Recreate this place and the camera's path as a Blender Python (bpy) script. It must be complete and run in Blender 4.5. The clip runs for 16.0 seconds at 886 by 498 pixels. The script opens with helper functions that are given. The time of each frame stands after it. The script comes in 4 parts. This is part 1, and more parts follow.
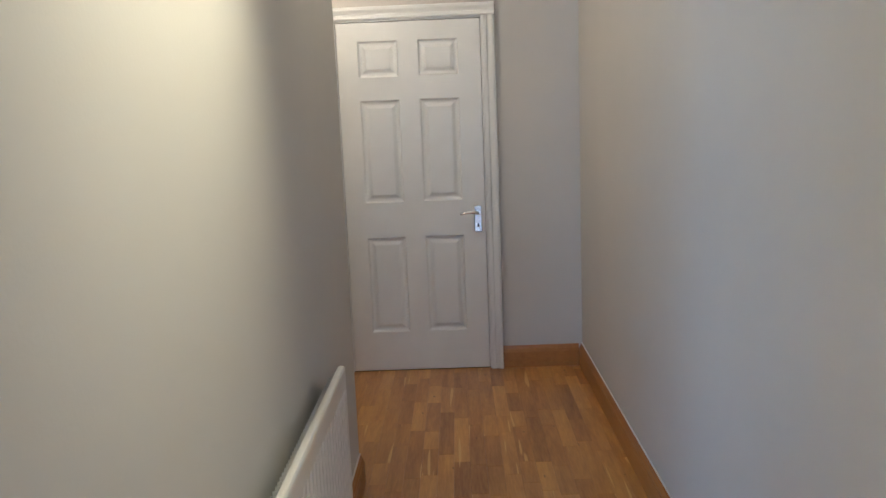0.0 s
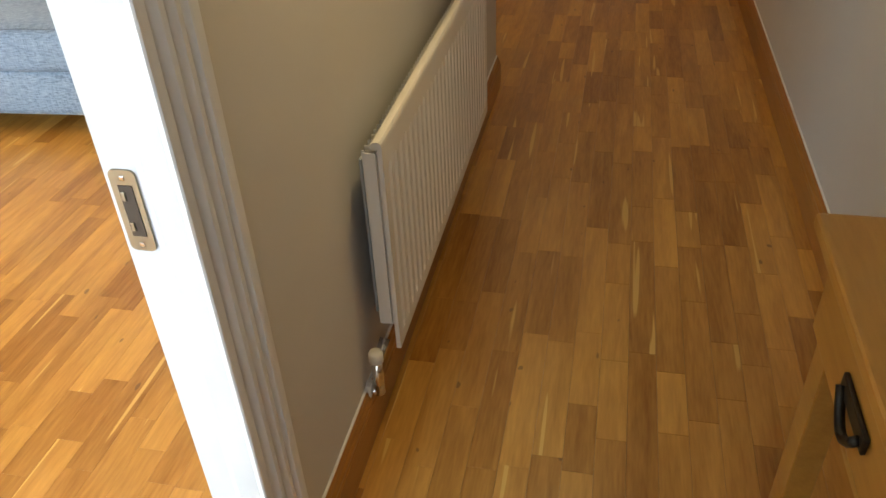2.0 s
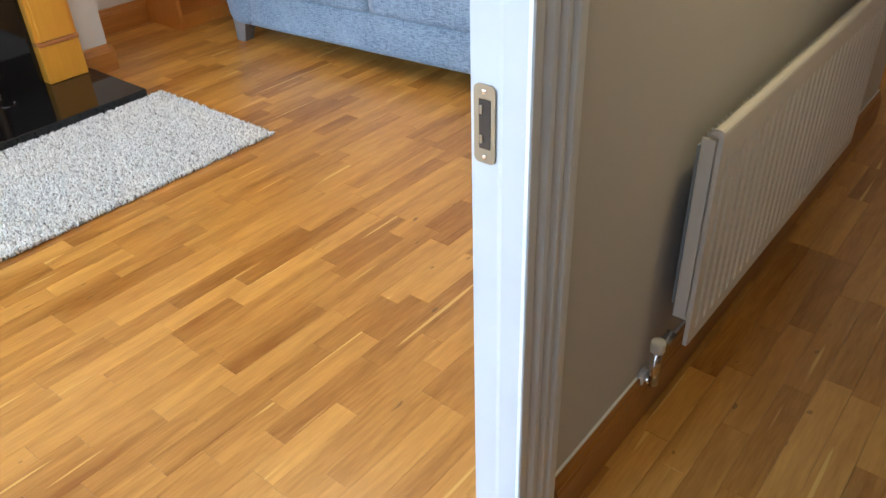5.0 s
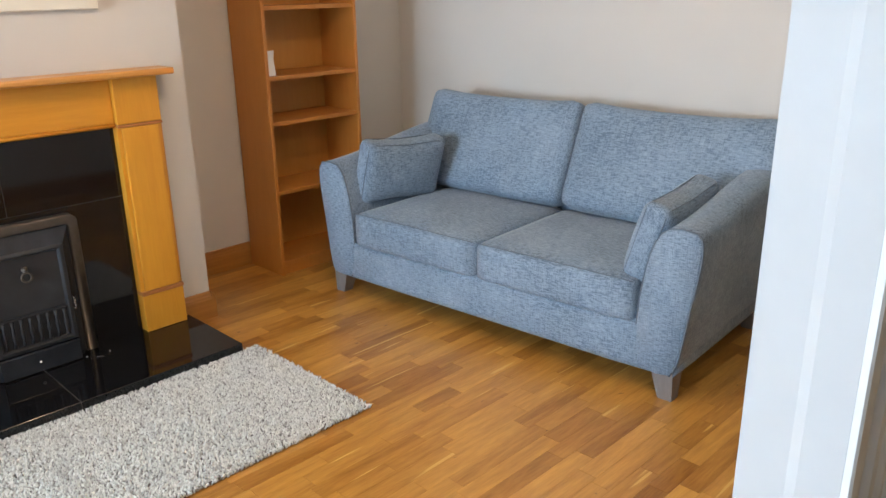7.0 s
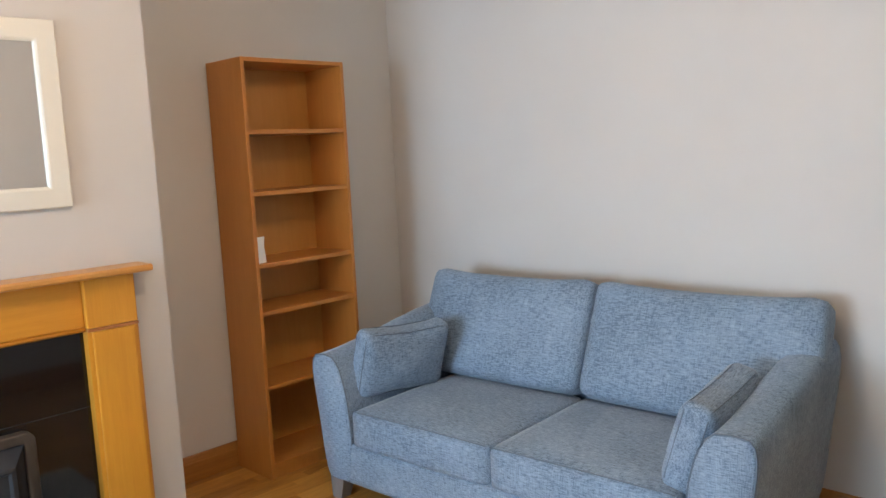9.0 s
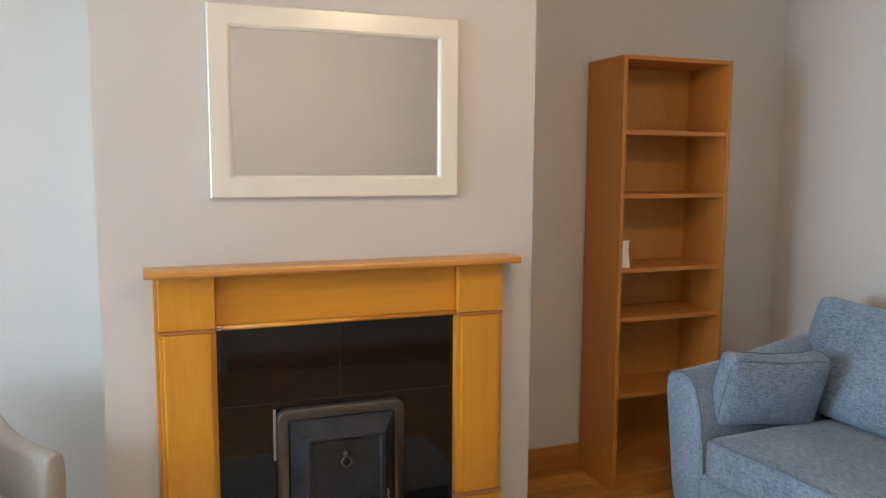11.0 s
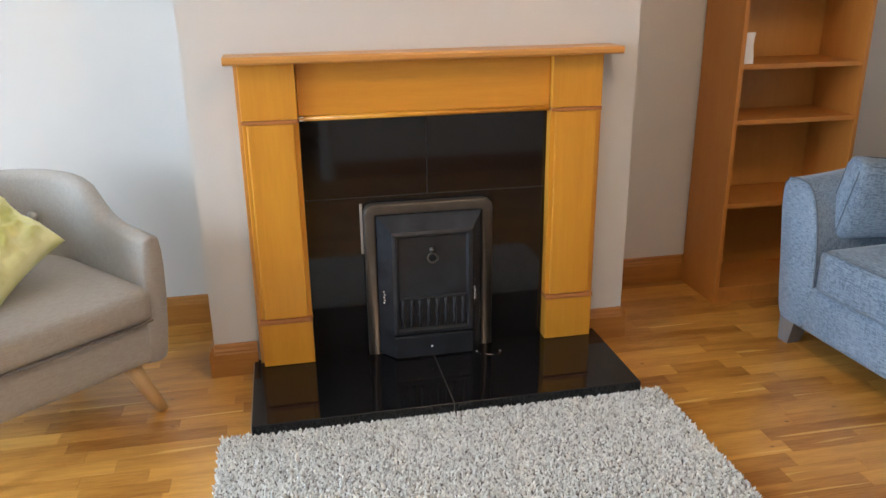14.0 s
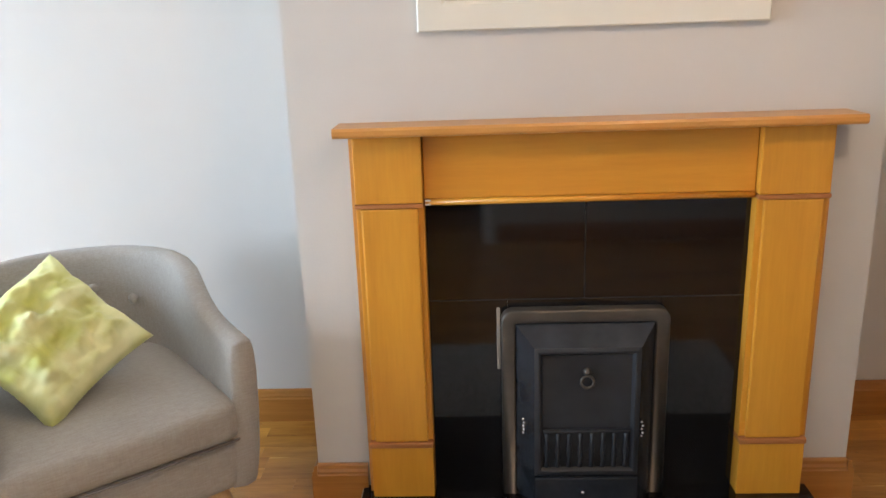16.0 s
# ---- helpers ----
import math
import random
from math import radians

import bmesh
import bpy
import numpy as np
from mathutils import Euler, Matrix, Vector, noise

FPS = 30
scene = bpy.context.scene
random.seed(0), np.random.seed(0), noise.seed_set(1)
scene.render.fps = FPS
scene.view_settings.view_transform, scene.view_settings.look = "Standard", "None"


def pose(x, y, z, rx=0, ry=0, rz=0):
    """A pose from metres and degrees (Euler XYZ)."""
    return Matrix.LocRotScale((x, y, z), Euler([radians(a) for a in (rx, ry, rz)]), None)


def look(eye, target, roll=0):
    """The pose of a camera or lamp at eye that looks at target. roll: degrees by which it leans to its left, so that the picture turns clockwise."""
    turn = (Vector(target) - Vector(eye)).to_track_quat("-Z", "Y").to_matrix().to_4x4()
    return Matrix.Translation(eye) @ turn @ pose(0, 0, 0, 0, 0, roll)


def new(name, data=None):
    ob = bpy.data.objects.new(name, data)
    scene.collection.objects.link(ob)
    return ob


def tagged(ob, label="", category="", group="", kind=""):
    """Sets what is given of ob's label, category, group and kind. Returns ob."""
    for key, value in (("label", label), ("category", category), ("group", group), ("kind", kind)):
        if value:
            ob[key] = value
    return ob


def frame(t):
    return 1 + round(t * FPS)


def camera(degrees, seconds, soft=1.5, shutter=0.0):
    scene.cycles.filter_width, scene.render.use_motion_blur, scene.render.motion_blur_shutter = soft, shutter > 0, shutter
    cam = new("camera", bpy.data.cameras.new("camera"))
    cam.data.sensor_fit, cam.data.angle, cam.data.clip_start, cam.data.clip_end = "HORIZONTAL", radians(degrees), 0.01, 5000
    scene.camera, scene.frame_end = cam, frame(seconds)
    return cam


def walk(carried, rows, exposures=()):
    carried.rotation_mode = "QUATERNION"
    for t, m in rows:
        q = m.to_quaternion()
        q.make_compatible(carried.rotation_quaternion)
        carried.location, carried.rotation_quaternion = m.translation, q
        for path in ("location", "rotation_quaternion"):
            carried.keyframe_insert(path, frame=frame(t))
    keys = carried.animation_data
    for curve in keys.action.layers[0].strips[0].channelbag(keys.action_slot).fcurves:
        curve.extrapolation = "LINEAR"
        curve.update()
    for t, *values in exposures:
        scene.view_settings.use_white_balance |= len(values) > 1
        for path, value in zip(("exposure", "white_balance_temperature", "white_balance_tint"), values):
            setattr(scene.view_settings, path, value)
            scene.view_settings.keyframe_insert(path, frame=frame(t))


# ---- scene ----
cam = camera(59.0, 16.0)
PATH = [
    (0, (1.312, 1.162, 1.426), (1.271, 3.136, 1.107), -2.3),
    (0.5, (1.311, 1.066, 1.440), (1.223, 3.020, 1.023), -3.9),
    (0.8, (1.336, 1.044, 1.434), (1.209, 2.971, 0.915), -4.0),
    (1, (1.368, 1.040, 1.433), (1.208, 2.913, 0.750), -3.5),
    (1.3, (1.387, 1.024, 1.397), (1.162, 2.795, 0.494), -2.9),
    (1.5, (1.387, 1.013, 1.394), (1.106, 2.693, 0.347), -2.5),
    (2, (1.355, 0.980, 1.386), (0.978, 2.568, 0.230), -2.9),
    (2.5, (1.350, 0.955, 1.384), (0.924, 2.539, 0.240), -3.4),
    (3, (1.323, 0.918, 1.386), (0.854, 2.496, 0.252), -4.8),
    (3.5, (1.281, 0.899, 1.391), (0.755, 2.452, 0.245), -5.1),
    (4, (1.345, 0.913, 1.343), (0.782, 2.423, 0.159), -2.4),
    (4.5, (1.376, 0.899, 1.322), (0.601, 2.311, 0.136), -1.4),
    (5, (1.380, 0.900, 1.344), (0.313, 2.174, 0.230), -2.2),
    (5.2, (1.369, 0.893, 1.353), (0.199, 2.109, 0.278), -2.5),
    (7.3, (0.995, 1.125, 1.484), (-0.358, 2.483, 0.913), -0.6),
    (7.5, (0.968, 1.185, 1.484), (-0.395, 2.548, 0.952), -0.5),
    (8, (0.861, 1.269, 1.443), (-0.434, 2.735, 1.029), -1.4),
    (8.2, (0.833, 1.286, 1.467), (-0.447, 2.778, 1.1), -1.7),
    (10.3, (0.758, 1.267, 1.583), (-0.962, 2.286, 1.537), -2.2),
    (10.5, (0.739, 1.27, 1.567), (-1.037, 2.187, 1.495), -1.7),
    (11, (0.648, 1.277, 1.547), (-1.214, 1.972, 1.324), 0.3),
    (11.5, (0.561, 1.293, 1.486), (-1.319, 1.846, 1.086), 2.0),
    (12, (0.562, 1.328, 1.477), (-1.304, 1.791, 0.924), 2.4),
    (12.5, (0.645, 1.373, 1.447), (-1.213, 1.779, 0.827), 1.7),
    (13, (0.675, 1.414, 1.447), (-1.178, 1.793, 0.799), 0.9),
    (13.5, (0.674, 1.428, 1.43), (-1.179, 1.803, 0.777), 0.1),
    (14, (0.573, 1.432, 1.421), (-1.279, 1.8, 0.761), -0.7),
    (14.5, (0.445, 1.412, 1.416), (-1.409, 1.771, 0.757), -0.9),
    (15, (0.345, 1.465, 1.404), (-1.527, 1.755, 0.763), -1.3),
    (15.5, (0.167, 1.588, 1.415), (-1.737, 1.733, 0.819), -1.7),
    (16, (-0.037, 1.615, 1.436), (-1.957, 1.529, 0.882), -2.0),
]
EXPOSURES = ((0, 1.05, 5050, 10), (0.6, 0.74, 6500, 10), (1.5, 0.72, 7500, 10), (3.0, 0.65, 7600, 10), (4.5, 0.5, 6700, 10), (5.0, 0.42, 6300, 10), (7.5, 0.22, 7000, 11), (8.2, 0.28, 6600, 11), (10.5, -0.25, 6700, 11), (11.5, -0.02, 7100, 12), (12.5, 0.15, 6900, 12), (16.0, 0.02, 6700, 12))
walk(cam, [(t, look(eye, target, roll)) for t, eye, target, roll in PATH], EXPOSURES)

# ---- light ----
world = bpy.data.worlds.new("world")
scene.world = world
world.use_nodes = True
wn = world.node_tree
bg = wn.nodes["Background"]
sky = wn.nodes.new("ShaderNodeTexSky")
sky.sky_type, sky.sun_disc = "NISHITA", False
sky.sun_elevation, sky.sun_rotation = radians(38), radians(200)
wn.links.new(sky.outputs[0], bg.inputs[0])
bg.inputs[1].default_value = 0.12


def lamp(name, kind, m, energy, colour, **more):
    data = bpy.data.lights.new(name, kind)
    data.energy, data.color = energy, colour
    for k, v in more.items():
        if k == "size":
            data.size = v
        elif k == "size_y":
            data.shape, data.size_y = "RECTANGLE", v
        elif k == "radius":
            data.shadow_soft_size = v
        elif k == "cone":
            data.spot_size, data.spot_blend = radians(v), 1.0
        elif k == "angle":
            data.angle = v
    ob = new(name, data)
    ob.matrix_world = m
    return ob


lamp("sun", "SUN", look((-3, -9, 8), (-1, 0, 0)), 0.7, (1.0, 0.95, 0.88), angle=radians(10))
lamp("window_daylight", "AREA", look((-0.95, -2.88, 1.45), (-0.95, 1, -0.2)), 260, (0.56, 0.77, 1.0), size=2.2, size_y=1.25)
lamp("front_door_daylight", "AREA", look((1.42, -2.92, 1.3), (1.42, 1, 1.6)), 8, (0.62, 0.80, 1.0), size=0.8, size_y=1.7)
# added fill off the plain east wall, no window there; lifts the casing
lamp("hall_side_fill", "AREA", look((1.955, -0.35, 1.55), (0.95, 0.60, 1.9)), 5, (0.70, 0.84, 1.0), size=0.5, size_y=0.9)
lamp("hall_ceiling_lamp", "POINT", pose(1.30, 3.70, 2.36), 3.0, (1.0, 0.76, 0.40), radius=0.2)
lamp("hall_spotlight", "SPOT", look((1.42, 2.45, 2.52), (0.882, 2.40, 1.86)), 66, (1.0, 0.80, 0.44), radius=0.14, cone=74)
# unseen fill added in the recess to brighten the end door
lamp("hall_far_fill", "POINT", pose(0.62, 4.62, 2.30), 14, (1.0, 0.76, 0.46), radius=0.2)
lamp("room_ceiling_lamp", "POINT", pose(-0.62, 2.35, 2.43), 34, (1.0, 0.73, 0.50), radius=0.12)


# ---- materials ----
def material(name):
    m = bpy.data.materials.new(name)
    m.use_nodes = True
    return m, m.node_tree.nodes, m.node_tree.links, m.node_tree.nodes["Principled BSDF"]


def noise_of(n, l, scale, detail=4.0, stretch=(1, 1, 1), space="Object", rough=0.5):
    tc = n.new("ShaderNodeTexCoord")
    mp = n.new("ShaderNodeMapping")
    mp.inputs["Scale"].default_value = stretch
    l.new(tc.outputs[space], mp.inputs[0])
    t = n.new("ShaderNodeTexNoise")
    t.inputs["Scale"].default_value, t.inputs["Detail"].default_value = scale, detail
    t.inputs["Roughness"].default_value = rough
    l.new(mp.outputs[0], t.inputs["Vector"])
    return t, mp


def ramp(n, l, src, stops):
    r = n.new("ShaderNodeValToRGB")
    e = r.color_ramp.elements
    while len(e) < len(stops):
        e.new(0.5)
    for el, (p, c) in zip(e, stops):
        el.position, el.color = p, (*c, 1)
    l.new(src, r.inputs[0])
    return r


def bump(n, l, bsdf, src, strength, distance):
    b = n.new("ShaderNodeBump")
    b.inputs["Strength"].default_value, b.inputs["Distance"].default_value = strength, distance
    l.new(src, b.inputs["Height"])
    l.new(b.outputs[0], bsdf.inputs["Normal"])
    return b


def plain(name, colour, rough=0.5, metal=0.0, vary=0.05, scale=6.0, bumps=0.0, bscale=200.0, spec=0.5):
    """A coat of one colour with faint broad stains and a fine relief."""
    m, n, l, p = material(name)
    t, _ = noise_of(n, l, scale)
    lo = [c * (1 - vary) for c in colour]
    hi = [min(1, c * (1 + vary)) for c in colour]
    r = ramp(n, l, t.outputs[0], [(0.3, lo), (0.7, hi)])
    l.new(r.outputs[0], p.inputs["Base Color"])
    p.inputs["Roughness"].default_value, p.inputs["Metallic"].default_value = rough, metal
    p.inputs["Specular IOR Level"].default_value = spec
    if bumps:
        t2, _ = noise_of(n, l, bscale, 3)
        bump(n, l, p, t2.outputs[0], bumps, 0.001)
    return m


def wood(name, dark, light, stretch, rough=0.35, scale=3.0, coat=0.0, per_piece=0.0, streaks=False):
    """Grained timber: long streaks, pores and a broad drift of tone."""
    m, n, l, p = material(name)
    tc = n.new("ShaderNodeTexCoord")
    geo = n.new("ShaderNodeNewGeometry")
    src = tc.outputs["Object"]
    add = None
    if per_piece:
        oi = n.new("ShaderNodeObjectInfo")
        s = n.new("ShaderNodeMath")
        s.operation = "ADD"
        l.new(oi.outputs["Random"], s.inputs[0])
        l.new(geo.outputs["Random Per Island"], s.inputs[1])
        fr = n.new("ShaderNodeMath")
        fr.operation = "FRACT"
        l.new(s.outputs[0], fr.inputs[0])
        rnd = fr.outputs[0]
        mul = n.new("ShaderNodeVectorMath")
        mul.operation = "MULTIPLY_ADD"
        comb = n.new("ShaderNodeCombineXYZ")
        for i in range(3):
            l.new(rnd, comb.inputs[i])
        l.new(comb.outputs[0], mul.inputs[0])
        mul.inputs[1].default_value = (37.0, 71.0, 13.0)
        l.new(geo.outputs["Position"], mul.inputs[2])
        src = mul.outputs[0]
    mp = n.new("ShaderNodeMapping")
    mp.inputs["Scale"].default_value = stretch
    l.new(src, mp.inputs[0])
    a = n.new("ShaderNodeTexNoise")
    a.inputs["Scale"].default_value, a.inputs["Detail"].default_value, a.inputs["Distortion"].default_value = scale, 6, 0.6
    l.new(mp.outputs[0], a.inputs["Vector"])
    b = n.new("ShaderNodeTexNoise")
    b.inputs["Scale"].default_value, b.inputs["Detail"].default_value = scale * 7, 3
    l.new(mp.outputs[0], b.inputs["Vector"])
    mx = n.new("ShaderNodeMix")
    mx.data_type = "FLOAT"
    mx.inputs[0].default_value = 0.35
    l.new(a.outputs[0], mx.inputs[2])
    l.new(b.outputs[0], mx.inputs[3])
    val = mx.outputs[0]
    if per_piece:
        ma = n.new("ShaderNodeMath")
        ma.operation = "MULTIPLY_ADD"
        sub = n.new("ShaderNodeMath")
        sub.operation = "SUBTRACT"
        l.new(rnd, sub.inputs[0])
        sub.inputs[1].default_value = 0.5
        l.new(sub.outputs[0], ma.inputs[0])
        ma.inputs[1].default_value = per_piece
        l.new(val, ma.inputs[2])
        val = ma.outputs[0]
    mid = [(d + h) / 2 for d, h in zip(dark, light)]
    r = ramp(n, l, val, [(0.22, dark), (0.5, mid), (0.78, light)])
    tone = r.outputs[0]
    if streaks:
        mp2 = n.new("ShaderNodeMapping")
        mp2.inputs["Scale"].default_value = (22, 0.9, 22)
        l.new(src, mp2.inputs[0])
        s = n.new("ShaderNodeTexNoise")
        s.inputs["Scale"].default_value, s.inputs["Detail"].default_value = 1.6, 1.0
        l.new(mp2.outputs[0], s.inputs["Vector"])
        th = ramp(n, l, s.outputs[0], [(0.70, (0, 0, 0)), (0.725, (0.75, 0.75, 0.75))])
        mix = n.new("ShaderNodeMix")
        mix.data_type = "RGBA"
        l.new(th.outputs[0], mix.inputs[0])
        l.new(tone, mix.inputs[6])
        mix.inputs[7].default_value = (0.74, 0.47, 0.15, 1)
        k = n.new("ShaderNodeTexNoise")
        mp3 = n.new("ShaderNodeMapping")
        mp3.inputs["Scale"].default_value = (46, 20, 46)
        l.new(src, mp3.inputs[0])
        l.new(mp3.outputs[0], k.inputs["Vector"])
        k.inputs["Scale"].default_value, k.inputs["Detail"].default_value = 1.0, 0.0
        kt = ramp(n, l, k.outputs[0], [(0.845, (0, 0, 0)), (0.87, (0.6, 0.6, 0.6))])
        mix2 = n.new("ShaderNodeMix")
        mix2.data_type = "RGBA"
        l.new(kt.outputs[0], mix2.inputs[0])
        l.new(mix.outputs[2], mix2.inputs[6])
        mix2.inputs[7].default_value = (0.10, 0.045, 0.015, 1)
        tone = mix2.outputs[2]
    l.new(tone, p.inputs["Base Color"])
    p.inputs["Roughness"].default_value = rough
    if coat:
        p.inputs["Coat Weight"].default_value, p.inputs["Coat Roughness"].default_value = coat, 0.22
    bump(n, l, p, b.outputs[0], 0.12, 0.0006)
    return m


def fabric(name, dark, light, thread=900.0, slub=(1, 1, 1), strength=0.5):
    """Woven cloth with crossing threads and uneven slubs."""
    m, n, l, p = material(name)
    t1, _ = noise_of(n, l, thread / 10, 3, (1, 0.22, 0.14))
    t2, _ = noise_of(n, l, thread / 10, 3, (0.16, 0.8, 1))
    t4, _ = noise_of(n, l, thread / 10, 3, (1, 1, 0.16))
    t3, _ = noise_of(n, l, 4.0, 3)

    def blend(a, b, f):
        mx = n.new("ShaderNodeMix")
        mx.data_type = "FLOAT"
        mx.inputs[0].default_value = f
        l.new(a, mx.inputs[2])
        l.new(b, mx.inputs[3])
        return mx.outputs[0]

    cross = blend(blend(t1.outputs[0], t4.outputs[0], 0.4), t2.outputs[0], 0.55)
    val = blend(cross, t3.outputs[0], 0.18)
    r = ramp(n, l, val, [(0.385, dark), (0.615, light)])
    l.new(r.outputs[0], p.inputs["Base Color"])
    p.inputs["Roughness"].default_value = 0.92
    p.inputs["Specular IOR Level"].default_value = 0.2
    p.inputs["Sheen Weight"].default_value = 0.2
    bump(n, l, p, cross, strength, 0.0015)
    return m


M_WALL = plain("wall_paint", (0.585, 0.558, 0.522), 0.75, vary=0.025, scale=1.5, bumps=0.25, bscale=140)
M_CEIL = plain("ceiling_paint", (0.78, 0.76, 0.73), 0.85, vary=0.02, scale=2, bumps=0.2, bscale=120)
M_WHITE = plain("white_gloss_paint", (0.76, 0.765, 0.765), 0.32, vary=0.02, scale=8, bumps=0.08, bscale=60)
# casing's white darkened in the colour, offsets strong daylight on the lining sides
M_LINING = plain("dimmed_white_lining_paint", (0.53, 0.535, 0.54), 0.6, vary=0.03, scale=8)
M_CREAM = plain("cream_lacquer", (0.74, 0.71, 0.62), 0.25, vary=0.02, scale=6)
M_RAD = plain("radiator_enamel", (0.80, 0.78, 0.74), 0.3, vary=0.02, scale=5)
M_FLOOR = wood("oak_parquet", (0.265, 0.093, 0.008), (0.66, 0.335, 0.074), (9, 0.9, 9), 0.33, 2.2, 0.34, per_piece=0.34, streaks=True)
M_SKIRT = wood("varnished_pine_skirting", (0.28, 0.105, 0.018), (0.44, 0.190, 0.040), (8, 0.6, 12), 0.35, 3.0, 0.2)
M_SURR = wood("golden_oak_veneer", (0.56, 0.225, 0.018), (0.70, 0.325, 0.034), (8, 8, 0.6), 0.38, 2.6, 0.15)
M_SURRH = wood("golden_oak_veneer_flat", (0.55, 0.215, 0.016), (0.68, 0.30, 0.030), (8, 0.6, 8), 0.38, 2.6, 0.15)
M_SHELF = wood("reddish_oak_shelf", (0.50, 0.205, 0.045), (0.62, 0.30, 0.075), (8, 0.6, 8), 0.34, 2.6, 0.2)
M_SURRTRIM = wood("darker_oak_moulding", (0.34, 0.115, 0.035), (0.46, 0.175, 0.055), (8, 0.8, 8), 0.4, 3.0)
M_CASE = wood("beech_veneer", (0.42, 0.150, 0.026), (0.54, 0.222, 0.044), (5, 5, 0.5), 0.45, 2.4)
M_CASEB = wood("beech_backing", (0.44, 0.19, 0.035), (0.55, 0.27, 0.060), (4, 4, 0.5), 0.5, 2.0)
M_PINE = wood("waxed_pine", (0.34, 0.155, 0.030), (0.50, 0.265, 0.062), (7, 0.7, 7), 0.36, 3.0, 0.2)
M_OAK = wood("natural_oak", (0.44, 0.26, 0.11), (0.62, 0.40, 0.19), (7, 7, 0.7), 0.42, 3.0)
M_OAKX = wood("natural_oak_rail", (0.44, 0.26, 0.11), (0.62, 0.40, 0.19), (0.7, 7, 7), 0.42, 3.0)
M_BEECH = wood("beech_leg_wood", (0.52, 0.31, 0.13), (0.66, 0.43, 0.20), (9, 9, 0.8), 0.4, 3.0)
M_FEET = wood("grey_stained_wood", (0.14, 0.125, 0.12), (0.22, 0.20, 0.19), (6, 6, 1), 0.5, 4.0)
M_GRAN = plain("polished_black_granite", (0.006, 0.006, 0.007), 0.06, vary=0.5, scale=160, spec=0.5)
M_JOINT = plain("grey_grout", (0.07, 0.068, 0.065), 0.7)
M_IRON = plain("black_cast_iron", (0.040, 0.046, 0.056), 0.26, metal=0.5, vary=0.25, scale=14, bumps=0.25, bscale=220)
M_IRONP = plain("polished_cast_iron_edge", (0.098, 0.084, 0.070), 0.42, metal=0.6, vary=0.15, scale=12)
# darker iron for the fire door and its fret
M_DARKIRON = plain("dark_iron", (0.018, 0.020, 0.024), 0.45, vary=0.3, scale=10)
M_CHROME = plain("chrome", (0.72, 0.72, 0.74), 0.15, metal=1.0, vary=0.03)
M_BRASS = plain("brushed_nickel_plate", (0.30, 0.25, 0.18), 0.36, metal=1.0, vary=0.08, scale=30)
M_BLACK = plain("black_iron_pull", (0.012, 0.012, 0.012), 0.35, metal=0.4)
# radiator's rear panel: the shade behind it is put into this grey
M_RADREAR = plain("shaded_radiator_rear", (0.36, 0.40, 0.45), 0.5, metal=0.3)
M_JOINTD = plain("dark_grout", (0.022, 0.021, 0.020), 0.5)
M_BARE = plain("bare_board_edge", (0.33, 0.28, 0.23), 0.8)
# dark brown of the floor bed; elsewhere its darkness stands for a recess's shade
M_DARK = plain("dark_bed_and_recess_shade", (0.05, 0.032, 0.02), 0.8)
M_PLASTIC = plain("cream_plastic", (0.72, 0.68, 0.60), 0.4)
M_SOFA = fabric("blue_grey_tweed", (0.085, 0.128, 0.182), (0.27, 0.355, 0.455), 2500)
M_PIPE = plain("blue_grey_piping", (0.115, 0.15, 0.195), 0.9)
M_CHAIR = fabric("stone_grey_linen", (0.33, 0.30, 0.265), (0.40, 0.37, 0.335), 2600, strength=0.2)
M_CUSH = fabric("lime_yellow_plush", (0.58, 0.58, 0.15), (0.84, 0.82, 0.46), 140, strength=0.3)
M_GREEN = plain("green_lampshade_cloth", (0.10, 0.26, 0.045), 0.8, vary=0.1, scale=40, bumps=0.3, bscale=400)
M_GLASSG = plain("green_glazed_ceramic", (0.10, 0.20, 0.03), 0.12, vary=0.15, scale=12)
M_TAG = plain("white_card", (0.80, 0.78, 0.75), 0.6)
M_PVC = plain("white_pvc", (0.78, 0.79, 0.80), 0.3)
M_GROUND = plain("garden_ground", (0.08, 0.11, 0.05), 0.9, vary=0.3, scale=0.5)


def rug_material():
    m, n, l, p = material("grey_shag_wool")
    geo = n.new("ShaderNodeNewGeometry")
    r = ramp(n, l, geo.outputs["Random Per Island"], [(0.0, (0.34, 0.325, 0.30)), (0.22, (0.62, 0.605, 0.57)), (1.0, (0.88, 0.87, 0.83))])
    l.new(r.outputs[0], p.inputs["Base Color"])
    p.inputs["Roughness"].default_value = 0.95
    p.inputs["Specular IOR Level"].default_value = 0.1
    return m


M_RUG = rug_material()


def mirror_material():
    m, n, l, p = material("mirror_glass")
    p.inputs["Base Color"].default_value = (0.82, 0.83, 0.82, 1)
    p.inputs["Metallic"].default_value, p.inputs["Roughness"].default_value = 1.0, 0.02
    return m


M_MIRROR = mirror_material()


def glass_material():
    m, n, l, p = material("window_glass")
    p.inputs["Base Color"].default_value = (1, 1, 1, 1)
    p.inputs["Transmission Weight"].default_value, p.inputs["Roughness"].default_value = 1.0, 0.0
    return m


M_GLASS = glass_material()


# ---- builders ----
def to_mesh(name, bm, mat, smooth=False):
    me = bpy.data.meshes.new(name)
    bmesh.ops.recalc_face_normals(bm, faces=bm.faces)
    bm.to_mesh(me)
    bm.free()
    me.materials.append(mat)
    if smooth:
        me.shade_smooth()
    return me


def part(name, bm, mat, parent=None, label="", smooth=False):
    ob = new(name, to_mesh(name, bm, mat, smooth))
    ob.parent = parent
    return tagged(ob, label)


